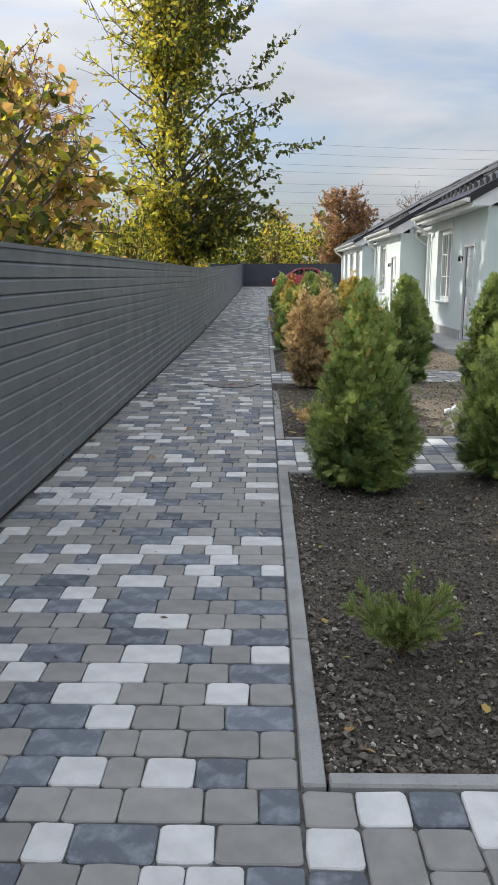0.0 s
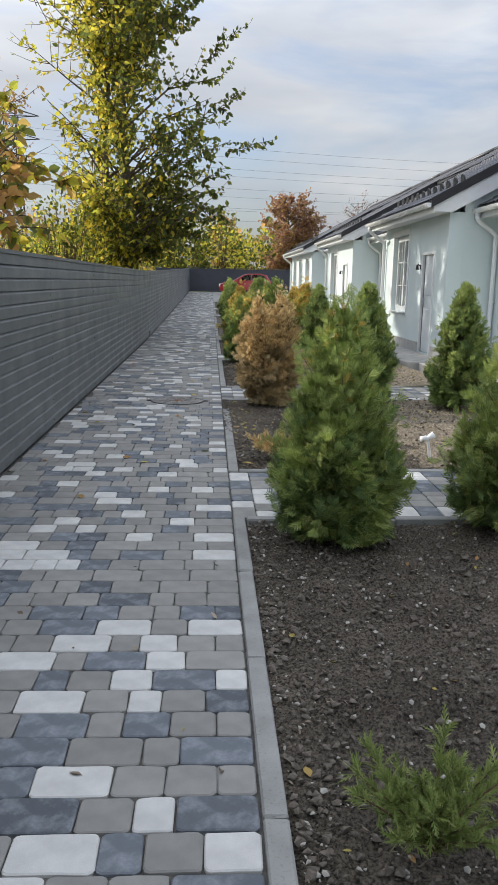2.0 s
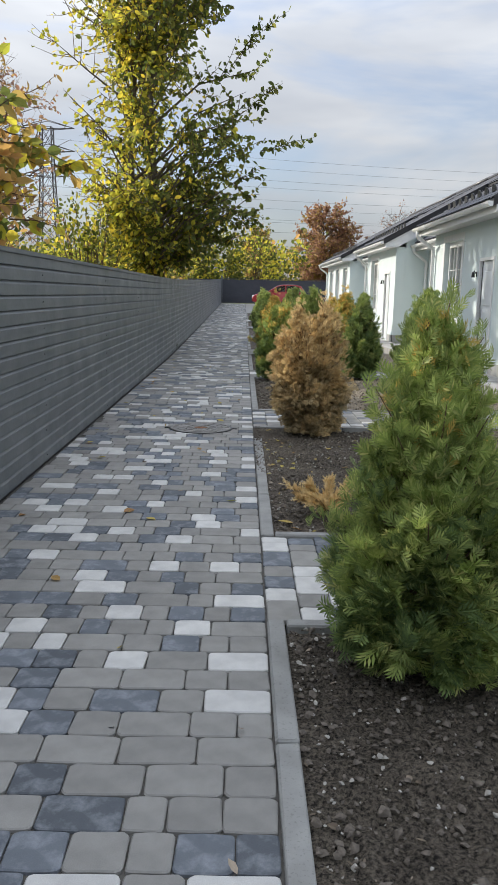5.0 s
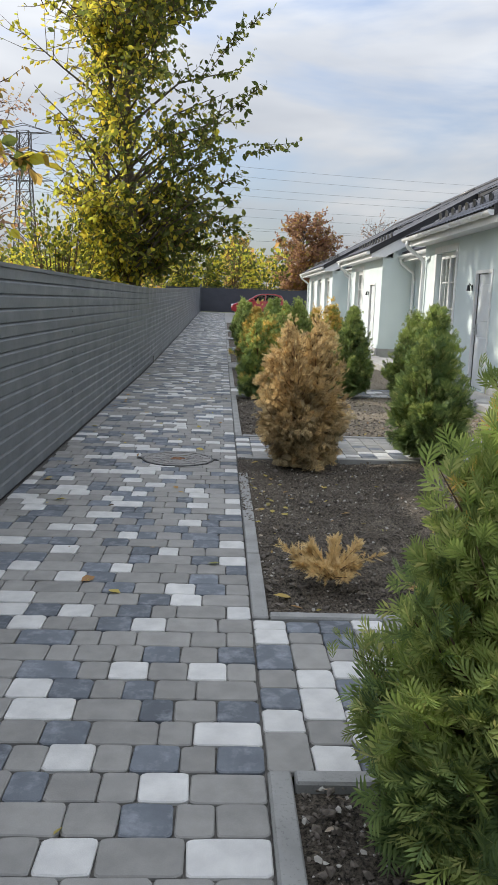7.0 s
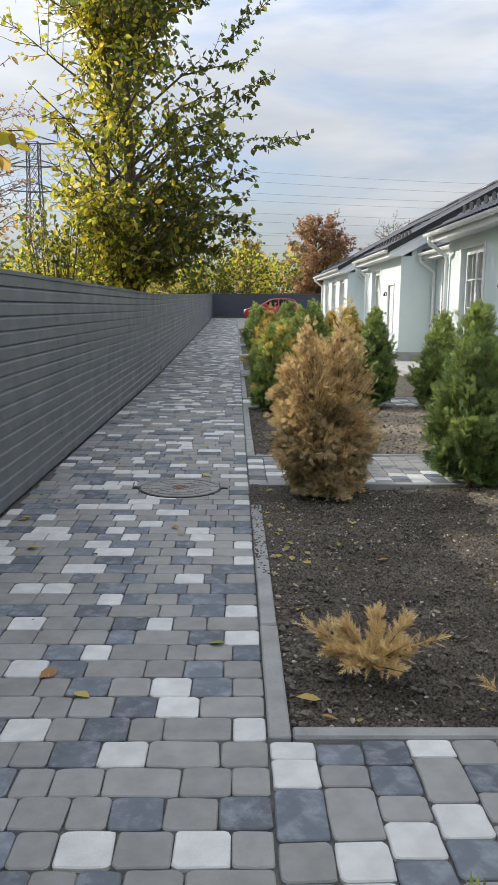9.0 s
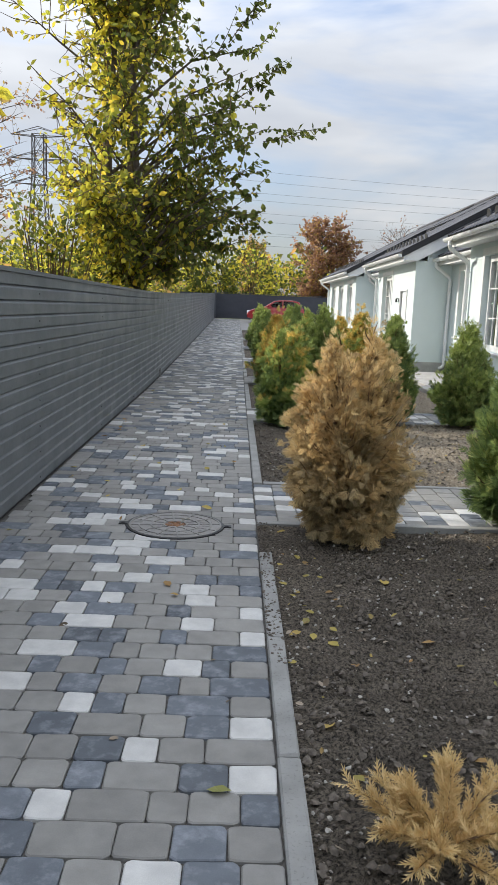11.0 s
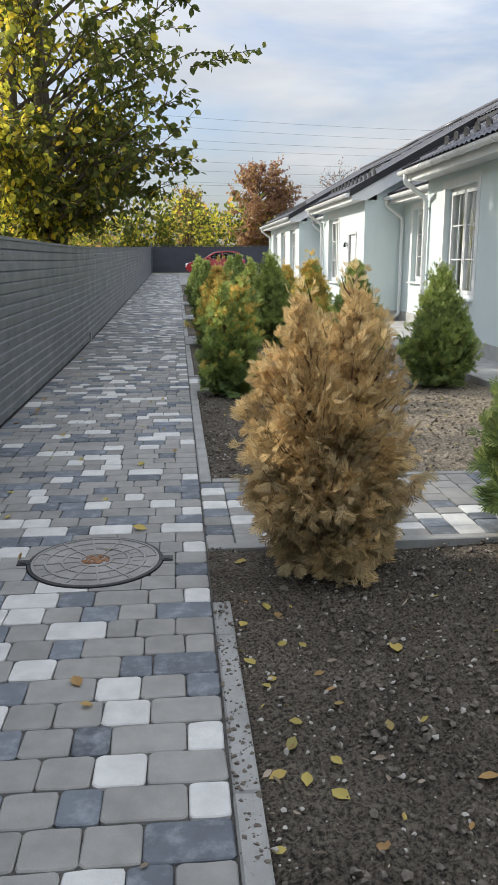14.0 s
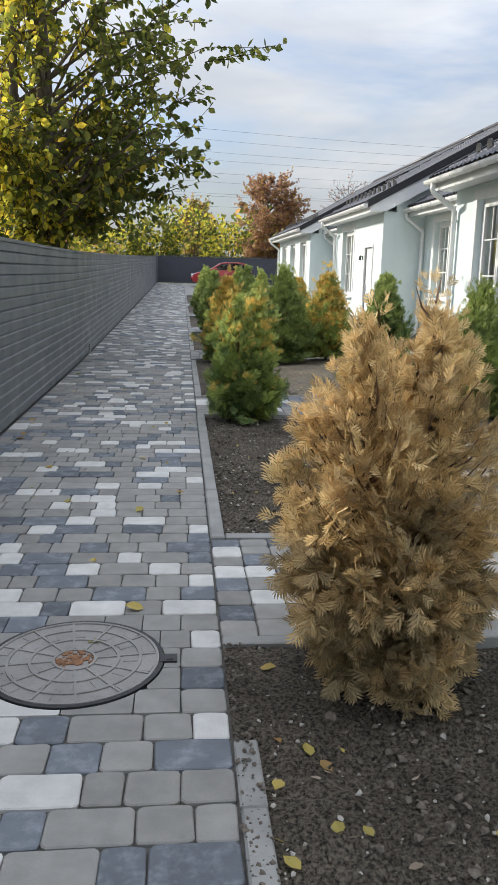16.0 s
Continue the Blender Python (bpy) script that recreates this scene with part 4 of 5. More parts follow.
def low_shrub(label, mat, spread, height, count, seed, spray):
    """A small spreading conifer: arching shoots with fine needles."""
    g = np.random.default_rng(seed)
    root = thing("young_conifer", label, "shrub")
    dirs, places, rolls, sizes = [], [], [], []
    bm = bmesh.new()
    for k in range(26):
        a = g.uniform(0, 2 * np.pi)
        far, up = spread * g.uniform(0.35, 1.0), height * g.uniform(0.45, 1.05)
        pts = [Vector((math.cos(a) * far * t, math.sin(a) * far * t, 0.02 + up * (t ** 0.75))) for t in (0, 0.3, 0.65, 1.0)]
        tube(bm, pts, [0.006, 0.0045, 0.003, 0.0015], 4, False)
        for _ in range(count // 26):
            t = g.uniform(0.15, 1.0)
            i = min(2, int(t * 3))
            p = pts[i].lerp(pts[i + 1], t * 3 - i)
            w = (pts[i + 1] - pts[i]).normalized()
            places.append(p), dirs.append(np.array(w) + g.normal(0, 0.55, 3) + (0, 0, 0.25)), rolls.append(g.uniform(-1.5, 1.5)), sizes.append(spray * g.uniform(0.5, 1.2))
    v, f = scatter(FINE, FINE_F, aim(np.array(dirs), np.array(rolls), np.array(sizes), np.array([tuple(p) for p in places])))
    v[:, 2] = np.maximum(v[:, 2], 0.004)
    from_arrays("needles", v, f, mat, root)
    part("shoot_mass", bm, M_TWIG, root)["kind"] = "stuff"
    return root


stand(low_shrub("small bright green juniper on bare soil", M_YOUNG, 0.24, 0.31, 2000, 4, 0.062), 0.45, 2.62)
stand(low_shrub("small dead juniper dried to pale straw", M_STRAW, 0.30, 0.19, 2000, 9, 0.066), 0.46, 7.58)
stand(low_shrub("low dead juniper shoots of pale straw", M_STRAW, 0.2, 0.10, 500, 15, 0.06), 0.98, 7.22)
stand(low_shrub("tiny green conifer seedling on the soil", M_YOUNG, 0.15, 0.16, 200, 19, 0.07), 0.62, 13.5)

# ---- small things in the beds ----
marker = thing("garden_lamp", "white garden stake lamp with two heads in dry litter", "lamp", pose(1.84, 7.62, 0.02, 3, -11, 10))
part("stake", tube(bmesh.new(), [(0, 0, -0.08), (0, 0, 0.17)], [0.011, 0.016], 10), M_WHITE_PVC, marker)
for side in (-1, 1):
    bm = tube(bmesh.new(), [(0, 0, 0.165), (side * 0.02, 0, 0.19), (side * 0.062, -0.01, 0.20 + 0.012 * side)], [0.018, 0.026, 0.033], 10)
    part("lamp_head", bm, M_WHITE_PVC, marker, "white tilted lamp head", smooth=True)


def manhole():
    """A round polymer cover with ribs, in a thin frame."""
    m = thing("manhole_cover", "round grey manhole cover with ribbed rings, rusty middle", "manhole cover", pose(-0.578, 10.985, -0.004, 0, 0, 8))
    R = 0.325

    def ring(bm, r0, r1, z0, z1, n=56):
        loops = [[bm.verts.new((r * math.cos(t), r * math.sin(t), z)) for t in (2 * math.pi * k / n for k in range(n))] for r, z in ((r0, z0), (r0, z1), (r1, z1), (r1, z0))]
        for a, b in zip(loops, loops[1:]):
            for k in range(n):
                bm.faces.new((a[k], a[(k + 1) % n], b[(k + 1) % n], b[k]))
        bmesh.ops.recalc_face_normals(bm, faces=bm.faces)

    bm = bmesh.new()
    bmesh.ops.create_cone(bm, cap_ends=True, segments=56, radius1=R, radius2=R, depth=0.03, matrix=Matrix.Translation((0, 0, -0.008)))
    part("plate", bm, M_IRON, m)
    bm = bmesh.new()
    ring(bm, R + 0.006, R + 0.022, -0.02, 0.010)
    part("frame", bm, M_DARK, m, "dark cover frame")
    for r in (0.075, 0.165, 0.25, 0.318):
        bm = bmesh.new()
        ring(bm, r, r + 0.011, 0.0, 0.013)
        part("ring_rib", bm, M_IRON, m)
    for k in range(12):
        bm = boxes((0.088, R - 0.01, -0.005, 0.005, 0.0, 0.0125))
        bm.transform(Matrix.Rotation(2 * math.pi * k / 12, 4, "Z"))
        part("spoke_rib", bm, M_IRON, m)
    for k in range(24):
        a = 2 * math.pi * (k + 0.5) / 24
        bm = boxes((0.19, 0.245, -0.02, 0.02, 0.004, 0.0095)) if k % 2 else boxes((0.268, 0.312, -0.026, 0.026, 0.004, 0.0095))
        bm.transform(Matrix.Rotation(a, 4, "Z"))
        part("raised_pad", bm, M_IRON, m)
    bm = bmesh.new()
    g = random.Random(3)
    for _ in range(60):
        a, r = g.uniform(0, 6.28), g.uniform(0, 0.085)
        bmesh.ops.create_icosphere(bm, subdivisions=1, radius=g.uniform(0.005, 0.014), matrix=Matrix.Translation((r * math.cos(a), r * math.sin(a), 0.009)) @ Matrix.Diagonal((1.3, 1, 0.35, 1)))
    part("rusty_dirt", bm, M_RUST, m, "rust-brown dirt")
    for a in (radians(-8), radians(172)):
        bm = boxes((R + 0.01, R + 0.075, -0.03, 0.03, -0.01, 0.012), (R + 0.03, R + 0.06, -0.018, 0.018, 0.012, 0.015))
        bm.transform(Matrix.Rotation(a, 4, "Z"))
        part("lug", bm, M_DARK, m)


manhole()

LEAF = np.array([(0, 0, 0), (0.28, 0.28, 0.05), (0.30, 0.6, 0.08), (0, 1.0, 0.03), (-0.30, 0.6, 0.09), (-0.26, 0.28, 0.04), (0, 0.5, -0.02)])
LEAF_F = [(0, 1, 6), (1, 2, 6), (2, 3, 6), (3, 4, 6), (4, 5, 6), (5, 0, 6)]


def on_soil(x, y):
    p = Vector((x, y, 0))
    return rise(y) - 0.020 + 0.10 * max(0, (x - 1.2) / 2.25) + 0.026 * noise.noise(p * 2.1) + 0.016 * noise.noise(p * 9) + 0.018 * noise.noise(p * 27)


def fallen_leaves():
    g = np.random.default_rng(31)
    me = bpy.data.meshes.new("fallen_leaf")
    me.from_pydata(LEAF.tolist(), [], LEAF_F)
    me.materials.append(M_FALLEN)
    spots = [(-1.05, 6.25, 0.07), (-0.75, 7.42, 0.08), (0.22, 7.35, 0.10), (0.27, 7.22, 0.07), (0.19, 7.12, 0.05), (0.26, 8.0, 0.06), (0.20, 8.3, 0.07), (0.7, 8.1, 0.06),
             (-0.33, 11.45, 0.09), (-0.62, 12.1, 0.07), (-0.9, 13.2, 0.08), (-1.2, 14.1, 0.08), (-0.5, 14.4, 0.07), (-1.3, 12.3, 0.06), (0.72, 9.88, 0.09), (0.38, 9.65, 0.05),
             (0.36, 9.95, 0.05), (0.20, 9.3, 0.06), (0.24, 9.18, 0.06), (0.30, 9.1, 0.07), (0.27, 9.45, 0.05), (0.18, 9.72, 0.05), (0.75, 9.1, 0.07), (0.2, 2.15, 0.06),
             (0.7, 2.25, 0.06), (0.82, 2.9, 0.05), (0.17, 3.1, 0.05), (0.9, 8.9, 0.06), (0.55, 9.35, 0.05), (-0.45, 9.6, 0.05), (-0.2, 13.4, 0.07), (0.14, 10.9, 0.07)]
    spots += [(g.uniform(-1.72, -1.5) if k % 2 else g.uniform(-1.5, -0.1), g.uniform(7, 20), g.uniform(0.05, 0.1)) for k in range(26)]
    spots += [(g.uniform(0.13, 0.42), g.uniform(8.6, 10.6), g.uniform(0.04, 0.07)) for k in range(14)]
    for x, y, s in spots:
        ob = new("fallen_leaf", me)
        z = 0.008 if x < 0.05 else on_soil(x, y) + 0.014
        ob.matrix_world = pose(x, y, z, g.uniform(-14, 14), g.uniform(-14, 14), g.uniform(0, 360)) @ Matrix.Diagonal((s, s, s, 1))
        tagged(ob, "fallen yellow-brown leaf lying on the " + ("setts" if x < 0.05 else "soil"), "leaf", "fallen leaves")
    mats = []
    for _ in range(2400):
        y = g.uniform(1.9, 20)
        x = (g.uniform(1.2, 3.4) if g.uniform() < 0.86 else g.uniform(0.12, 1.3)) if g.uniform() < 0.96 else g.uniform(-1.7, -0.05)
        if any(a - 0.08 < y < b + 0.08 for a, b in CROSS):
            continue
        z = 0.006 if x < 0.05 else on_soil(x, y) + 0.012
        s = g.uniform(0.018, 0.05)
        mats.append(np.array(pose(x, y, z, g.uniform(-30, 30), g.uniform(-30, 30), g.uniform(0, 360)) @ Matrix.Diagonal((s * 0.8, s, s, 1))))
    v, f = scatter(LEAF, LEAF_F, mats)
    ob = from_arrays("leaf_litter", v, f, [M_FALLEN, M_CHIP], slots=np.repeat(np.arange(len(mats)) % 3 > 0, 6).astype(int))
    tagged(ob, "scattered dry leaf litter on the garden soil", "leaves", kind="stuff")


fallen_leaves()


def pebbles():
    g = np.random.default_rng(17)
    bm = bmesh.new()
    bmesh.ops.create_icosphere(bm, subdivisions=1, radius=1.0)
    tv = np.array([v.co[:] for v in bm.verts])
    tf = [[v.index for v in f.verts] for f in bm.faces]
    bm.free()
    tv *= 1 + 0.38 * np.sin(np.arange(len(tv)) * 2.7 + np.arange(len(tv)) ** 2)[:, None]
    for name, mat, count, lo, hi, label in (("pebbles", M_PEBBLE, 3200, 0.003, 0.011, "small pale pebbles strewn over the dark soil"), ("clods", M_CLOD, 11000, 0.004, 0.017, "crumbly clods of dark garden soil"),
                                            ("chips", M_CHIP, 1700, 0.002, 0.008, "dry wood chips and bits of stalk on the soil")):
        mats = []
        while len(mats) < count:
            y = 1.9 + 15 * g.uniform() ** 1.25
            x = 0.1 + 3.2 * g.uniform() ** 1.4
            if any(a - 0.08 < y < b + 0.08 for a, b in CROSS):
                continue
            s = lo + (hi - lo) * g.uniform() ** 2.2
            long = 2.6 if name == "chips" else 1.0
            spilt = name == "clods" and 8.8 < y < 11.1 and x < 0.35
            if spilt:
                x, s = 0.01 + 0.3 * (x - 0.1), s * 0.6
            mats.append(np.array(pose(x, y, 0.015 if spilt else on_soil(x, y) + 0.012 + s * 0.2, g.uniform(-25, 25), g.uniform(-25, 25), g.uniform(0, 360)) @ Matrix.Diagonal((s * g.uniform(0.7, 1.4) * long, s / long ** 0.5, s * g.uniform(0.5, 0.8) / long, 1))))
        v, f = scatter(tv, tf, mats)
        tagged(from_arrays(name, v, f, mat), label, name, kind="stuff")


pebbles()


# ---- trees ----
def tree(name, label, x, y, height, crown, counts, leaf, mats, yellow, seed, trunk=0.14, bark=None, bare=0.0, stems=1, base_z=None, sweep=(), thin=0.0):
    """A tapered trunk, limbs that reach to points of an uneven crown, twigs and single leaves.
    crown: centre and half sizes; counts: limbs, twigs a limb, leaves a twig; sweep: long leafy shoots that stand out."""
    g = np.random.default_rng(seed)
    z0 = rise(y) - 0.1 if base_z is None else base_z
    root = thing(name, label, "tree", pose(x, y, z0))
    (cx, cy, cz), (ax, ay, az) = crown
    limbs, twigs_n, leaves_n = counts
    bm = bmesh.new()
    tops = []
    for s in range(stems):
        off = Vector((-0.16 * s, 0.12 * s, 0))
        top = Vector((cx * 0.6 + g.normal(0, 0.3) + 0.7 * off.x, cy * 0.6 + g.normal(0, 0.3), cz + az * 0.55))
        pts = [off + (top - off) * t + Vector((math.sin(t * 5 + s) * 0.12, math.cos(t * 4 + s) * 0.1, 0)) for t in np.linspace(0, 1, 9)]
        tube(bm, pts, [trunk * (1 - 0.82 * t) * (1.25 if t == 0 else 1) for t in np.linspace(0, 1, 9)], 10)
        tops.append(pts)
    part("trunk", bm, bark or M_BARK, root, smooth=True)
    twig_bm = bmesh.new()
    places, dirs, sizes = [], [], []

    def shoot(a, b, bend, n):
        """Leaves in two ranks along a twig."""
        a, b = Vector(a), Vector(b)
        if min(a.z, b.z) + z0 < 1.95 and max(a.x, b.x) + x > FENCE_X - 0.2:
            return
        mid = (a + b) / 2 + Vector(bend)
        tube(twig_bm, [a, mid, b], [0.011, 0.008, 0.003], 3, False)
        way = (b - a).normalized()
        side = way.orthogonal()
        for i in range(n):
            t = (i + g.uniform(0, 1)) / n
            p = a.lerp(mid, t * 2) if t < 0.5 else mid.lerp(b, t * 2 - 1)
            places.append(p[:])
            dirs.append((way * 0.5 + side * (1 if i % 2 else -1) * g.uniform(0.3, 1) + Vector(g.normal(0, 0.5, 3)) + Vector((0, 0, -0.45)))[:])
            sizes.append(leaf * g.uniform(0.65, 1.25))

    for k in range(limbs):
        d = Vector(g.normal(0, 1, 3)).normalized()
        r = g.uniform(0.55, 1.0) ** 0.6
        lump = 1 + 0.22 * noise.noise(d * 1.7 + Vector((seed, 0, 0)))
        end = Vector((cx + d.x * ax * r * lump, cy + d.y * ay * r * lump, cz + d.z * az * r * lump))
        stem = tops[k % stems]
        hz = max(0.2, min(0.95, (end.z - 0.9 - abs(end.x) * 0.35) / stem[-1].z))
        i = min(7, int(hz * 8))
        start = stem[i].lerp(stem[i + 1], hz * 8 - i)
        mid = start.lerp(end, 0.5) + Vector((g.normal(0, 0.12), g.normal(0, 0.12), 0.18 * (end - start).length * g.uniform(0.2, 0.9)))
        far = (end - start).length
        part("limb", tube(bmesh.new(), [start, mid, end], [0.012 + 0.008 * far, 0.008 + 0.004 * far, 0.004], 5, False), bark or M_BARK, root)
        for _ in range(twigs_n):
            t = g.uniform(0.25, 1.0)
            p = start.lerp(mid, t * 2) if t < 0.5 else mid.lerp(end, t * 2 - 1)
            w = (d * 0.6 + Vector(g.normal(0, 0.75, 3)) + Vector((0, 0, 0.25))).normalized()
            length = g.uniform(0.35, 0.95) * (ax + az) / 6
            shoot(p, p + w * length, (0, 0, -0.06 * length), 0 if g.uniform() < bare else leaves_n)
    for a, b, n in sweep:
        a, b = Vector(a), Vector(b)
        shoot(a, b, (0, 0, 0.10 * (b - a).length), n)
        for _ in range(4):
            p = a.lerp(b, g.uniform(0.2, 0.8))
            shoot(p, p + ((b - a).normalized() + Vector(g.normal(0, 0.35, 3))) * (b - a).length * 0.3, (0, 0, 0.03), n // 3)
    part("twig_mass", twig_bm, M_TWIG, root)["kind"] = "stuff"
    if places:
        places, dirs, sizes = np.array(places), np.array(dirs), np.array(sizes)
        keep = ~((places[:, 0] < -0.7) & (g.uniform(0, 1, len(places)) < thin))
        places, dirs, sizes = places[keep], dirs[keep], sizes[keep]
        v, f = scatter(LEAF, LEAF_F, aim(dirs, g.uniform(-1.5, 1.5, len(dirs)), sizes, places))
        turn = yellow(places, g)
        from_arrays("crown", v, f, mats, root, slots=np.repeat(turn, len(LEAF_F)))
    return root


def left_turned_and_lit(places, g):
    """Yellow leaves gather on the left: autumn turning, plus backlit glow put into the colour."""
    lean = -(places[:, 0]) / 2.2 + g.normal(0, 0.5, len(places)) + 0.35
    return (lean > 0.3).astype(int)


def mostly(share):
    return lambda places, g: (g.uniform(0, 1, len(places)) < share).astype(int)


tree("elm_tree", "tall young elm, green leaves turning yellow, behind the fence", -2.45, 21.6, 10.5, ((0.25, 0, 6.1), (2.35, 2.2, 4.4)), (160, 11, 12), 0.140,
     [M_LEAF_G, M_LEAF_Y], left_turned_and_lit, 11, 0.115, stems=3, thin=0.6,
     sweep=(((1.6, 0, 4.6), (3.7, -0.4, 5.0), 44), ((1.7, -0.3, 5.2), (3.0, -0.5, 6.2), 36), ((1.4, 0, 3.4), (2.8, -0.2, 3.3), 36), ((1.9, 0, 6.6), (2.9, 0, 7.7), 30), ((1.3, 0, 7.6), (3.3, -0.5, 9.4), 40),
            ((0.9, 0, 2.9), (2.6, -0.3, 3.1), 40), ((0.8, 0, 2.7), (2.3, -0.3, 2.75), 34), ((0.5, 0, 8.8), (0.9, 0, 11.2), 16), ((-0.4, 0, 8.8), (-0.7, 0, 11.0), 16), ((-1.6, 0, 7.5), (-3.0, 0, 9.6), 30)))
tree("maple_tree", "broad-leaved tree turning ochre, leaning over the fence", -3.55, 8.9, 5.0, ((0.3, 0.2, 3.0), (1.35, 1.5, 1.45)), (56, 8, 9), 0.15,
     [M_LEAF_O, M_LEAF_Y, M_LEAF_G], lambda p, g: g.choice(3, len(p), p=(0.42, 0.25, 0.33)), 23, 0.07, sweep=(((1.0, 0.3, 2.3), (2.0, 0.9, 1.95), 34), ((1.0, 0.0, 2.3), (1.95, 0.4, 1.9), 34), ((0.9, 0.6, 2.8), (1.9, 1.5, 2.7), 30)))
tree("russet_tree", "tall half-bare tree with russet leaves behind the fence", -12.6, 43, 12.5, ((0, 0, 7.4), (3.2, 3.0, 5.0)), (90, 8, 7), 0.17,
     [M_LEAF_R, M_LEAF_O], mostly(0.35), 41, 0.17, bare=0.5)
tree("ochre_tree", "tree with thinning ochre leaves behind the fence", -5.4, 17.3, 6.8, ((0, 0, 3.9), (1.7, 1.8, 2.7)), (70, 8, 9), 0.13,
     [M_LEAF_O, M_LEAF_R, M_LEAF_Y], lambda p, g: g.choice(3, len(p), p=(0.5, 0.32, 0.18)), 43, 0.09, bare=0.2)
tree("red_tree", "rounded tree with dense red-brown leaves beyond the back fence", 7.3, 76, 9.0, ((0, 0, 5.2), (3.3, 3.0, 3.6)), (110, 9, 12), 0.24,
     [M_LEAF_R, M_LEAF_O], mostly(0.22), 47, 0.2)
tree("thin_tree", "thinly leaved brown and green tree beyond the back fence", 0.9, 84, 7.6, ((0, 0, 4.6), (2.4, 2.2, 2.9)), (70, 7, 8), 0.26,
     [M_LEAF_O, M_LEAF_G], mostly(0.45), 53, 0.15, bare=0.25)
tree("bare_tree", "bare grey tree rising behind the roofs", 15.5, 82, 9.5, ((0, 0, 6.0), (3.4, 3, 3.2)), (90, 9, 2), 0.2, [M_LEAF_R], mostly(0.0), 59, 0.18, bare=0.75)


def bush(label, x, y, wide, high, count, leaf, mats, share, seed):
    """A thicket of arching stems and single leaves."""
    g = np.random.default_rng(seed)
    root = thing("bush", label, "bush", pose(x, y, rise(y) - 0.05), "bushes behind the fences")
    bm = bmesh.new()
    for k in range(30):
        a, r = g.uniform(0, 6.28), g.uniform(0.3, 1)
        e = Vector((math.cos(a) * wide * r, math.sin(a) * wide * 0.7 * r, high * g.uniform(0.6, 1.0)))
        tube(bm, [Vector((e.x * 0.2, e.y * 0.2, 0)), e * 0.55, e], [0.03, 0.018, 0.006], 4, False)
    part("stem_mass", bm, M_TWIG, root)["kind"] = "stuff"
    n = count
    d = g.normal(0, 1, (n, 3))
    d /= np.linalg.norm(d, axis=1, keepdims=True)
    lump = 1 + 0.2 * np.sin(d[:, 0] * 5 + seed) + 0.18 * np.sin(d[:, 2] * 7 + d[:, 1] * 4) + 0.12 * np.sin(d[:, 0] * 13 + d[:, 2] * 11)
    r = g.uniform(0.35, 1, n) ** 0.5 * lump
    p = np.stack([d[:, 0] * wide * r, d[:, 1] * wide * 0.7 * r, high * 0.52 + d[:, 2] * high * 0.5 * r], 1)
    p[:, 2] = np.maximum(p[:, 2], 0.1)
    p[:, 0] = np.where(y < 61, np.minimum(p[:, 0], FENCE_X - 0.25 - x), p[:, 0])
    v, f = scatter(LEAF, LEAF_F, aim(d + g.normal(0, 0.7, (n, 3)), g.uniform(-1.5, 1.5, n), leaf * g.uniform(0.6, 1.3, n), p))
    from_arrays("leaves", v, f, mats, root, slots=np.repeat((g.uniform(0, 1, n) < share).astype(int), len(LEAF_F)))


bush("tangled bush with green and yellow leaves behind the fence", -3.6, 20.2, 1.0, 3.3, 2600, 0.11, [M_LEAF_G, M_LEAF_Y], 0.42, 61)
bush("tangled bush with green and yellow leaves behind the fence", -3.7, 24.5, 1.1, 3.0, 2200, 0.11, [M_LEAF_G, M_LEAF_Y], 0.3, 63)
bush("green thicket behind the fence", -4.4, 31.0, 1.6, 3.2, 1900, 0.14, [M_LEAF_G, M_LEAF_O], 0.35, 65)
bush("ochre thicket behind the fence", -4.3, 14.0, 1.3, 2.7, 1800, 0.12, [M_LEAF_O, M_LEAF_G], 0.4, 66)
bush("yellow-green bush behind the fence", -9.5, 36.0, 2.4, 3.3, 1500, 0.2, [M_LEAF_Y, M_LEAF_G], 0.6, 67)
g0 = random.Random(5)
for k in range(17):
    x = -24 + k * 3.6 + g0.uniform(-1, 1)
    bright = 0.5 if k % 3 else 0.2
    bush("yellow and green bush beyond the back fence" if k % 3 else "green bush beyond the back fence", x, 74 + g0.uniform(-4, 12), g0.uniform(2.2, 3.4), g0.uniform(3.4, 5.6), 1300, 0.34,
         [M_LEAF_G, M_LEAF_Y], bright, 70 + k)
tall_wood = np.random.default_rng(99)
n = 9000
px = tall_wood.uniform(-90, 110, n)
py = tall_wood.uniform(120, 150, n)
ph = 7.5 + 2.2 * np.sin(px * 0.21) + 1.6 * np.sin(px * 0.63 + 1) + 0.9 * np.sin(px * 1.7)
pz = 0.7 + ph * tall_wood.uniform(0, 1, n) ** 0.75
v, f = scatter(LEAF, LEAF_F, aim(tall_wood.normal(0, 1, (n, 3)), tall_wood.uniform(-1.5, 1.5, n), tall_wood.uniform(0.7, 1.5, n), np.stack([px, py, pz], 1)))
tagged(from_arrays("far_woods", v, f, [M_LEAF_G, M_LEAF_O, M_LEAF_Y], slots=np.repeat(tall_wood.choice(3, n, p=(0.55, 0.3, 0.15)), 6)), "far belt of autumn woodland along the horizon", "woods", kind="stuff")


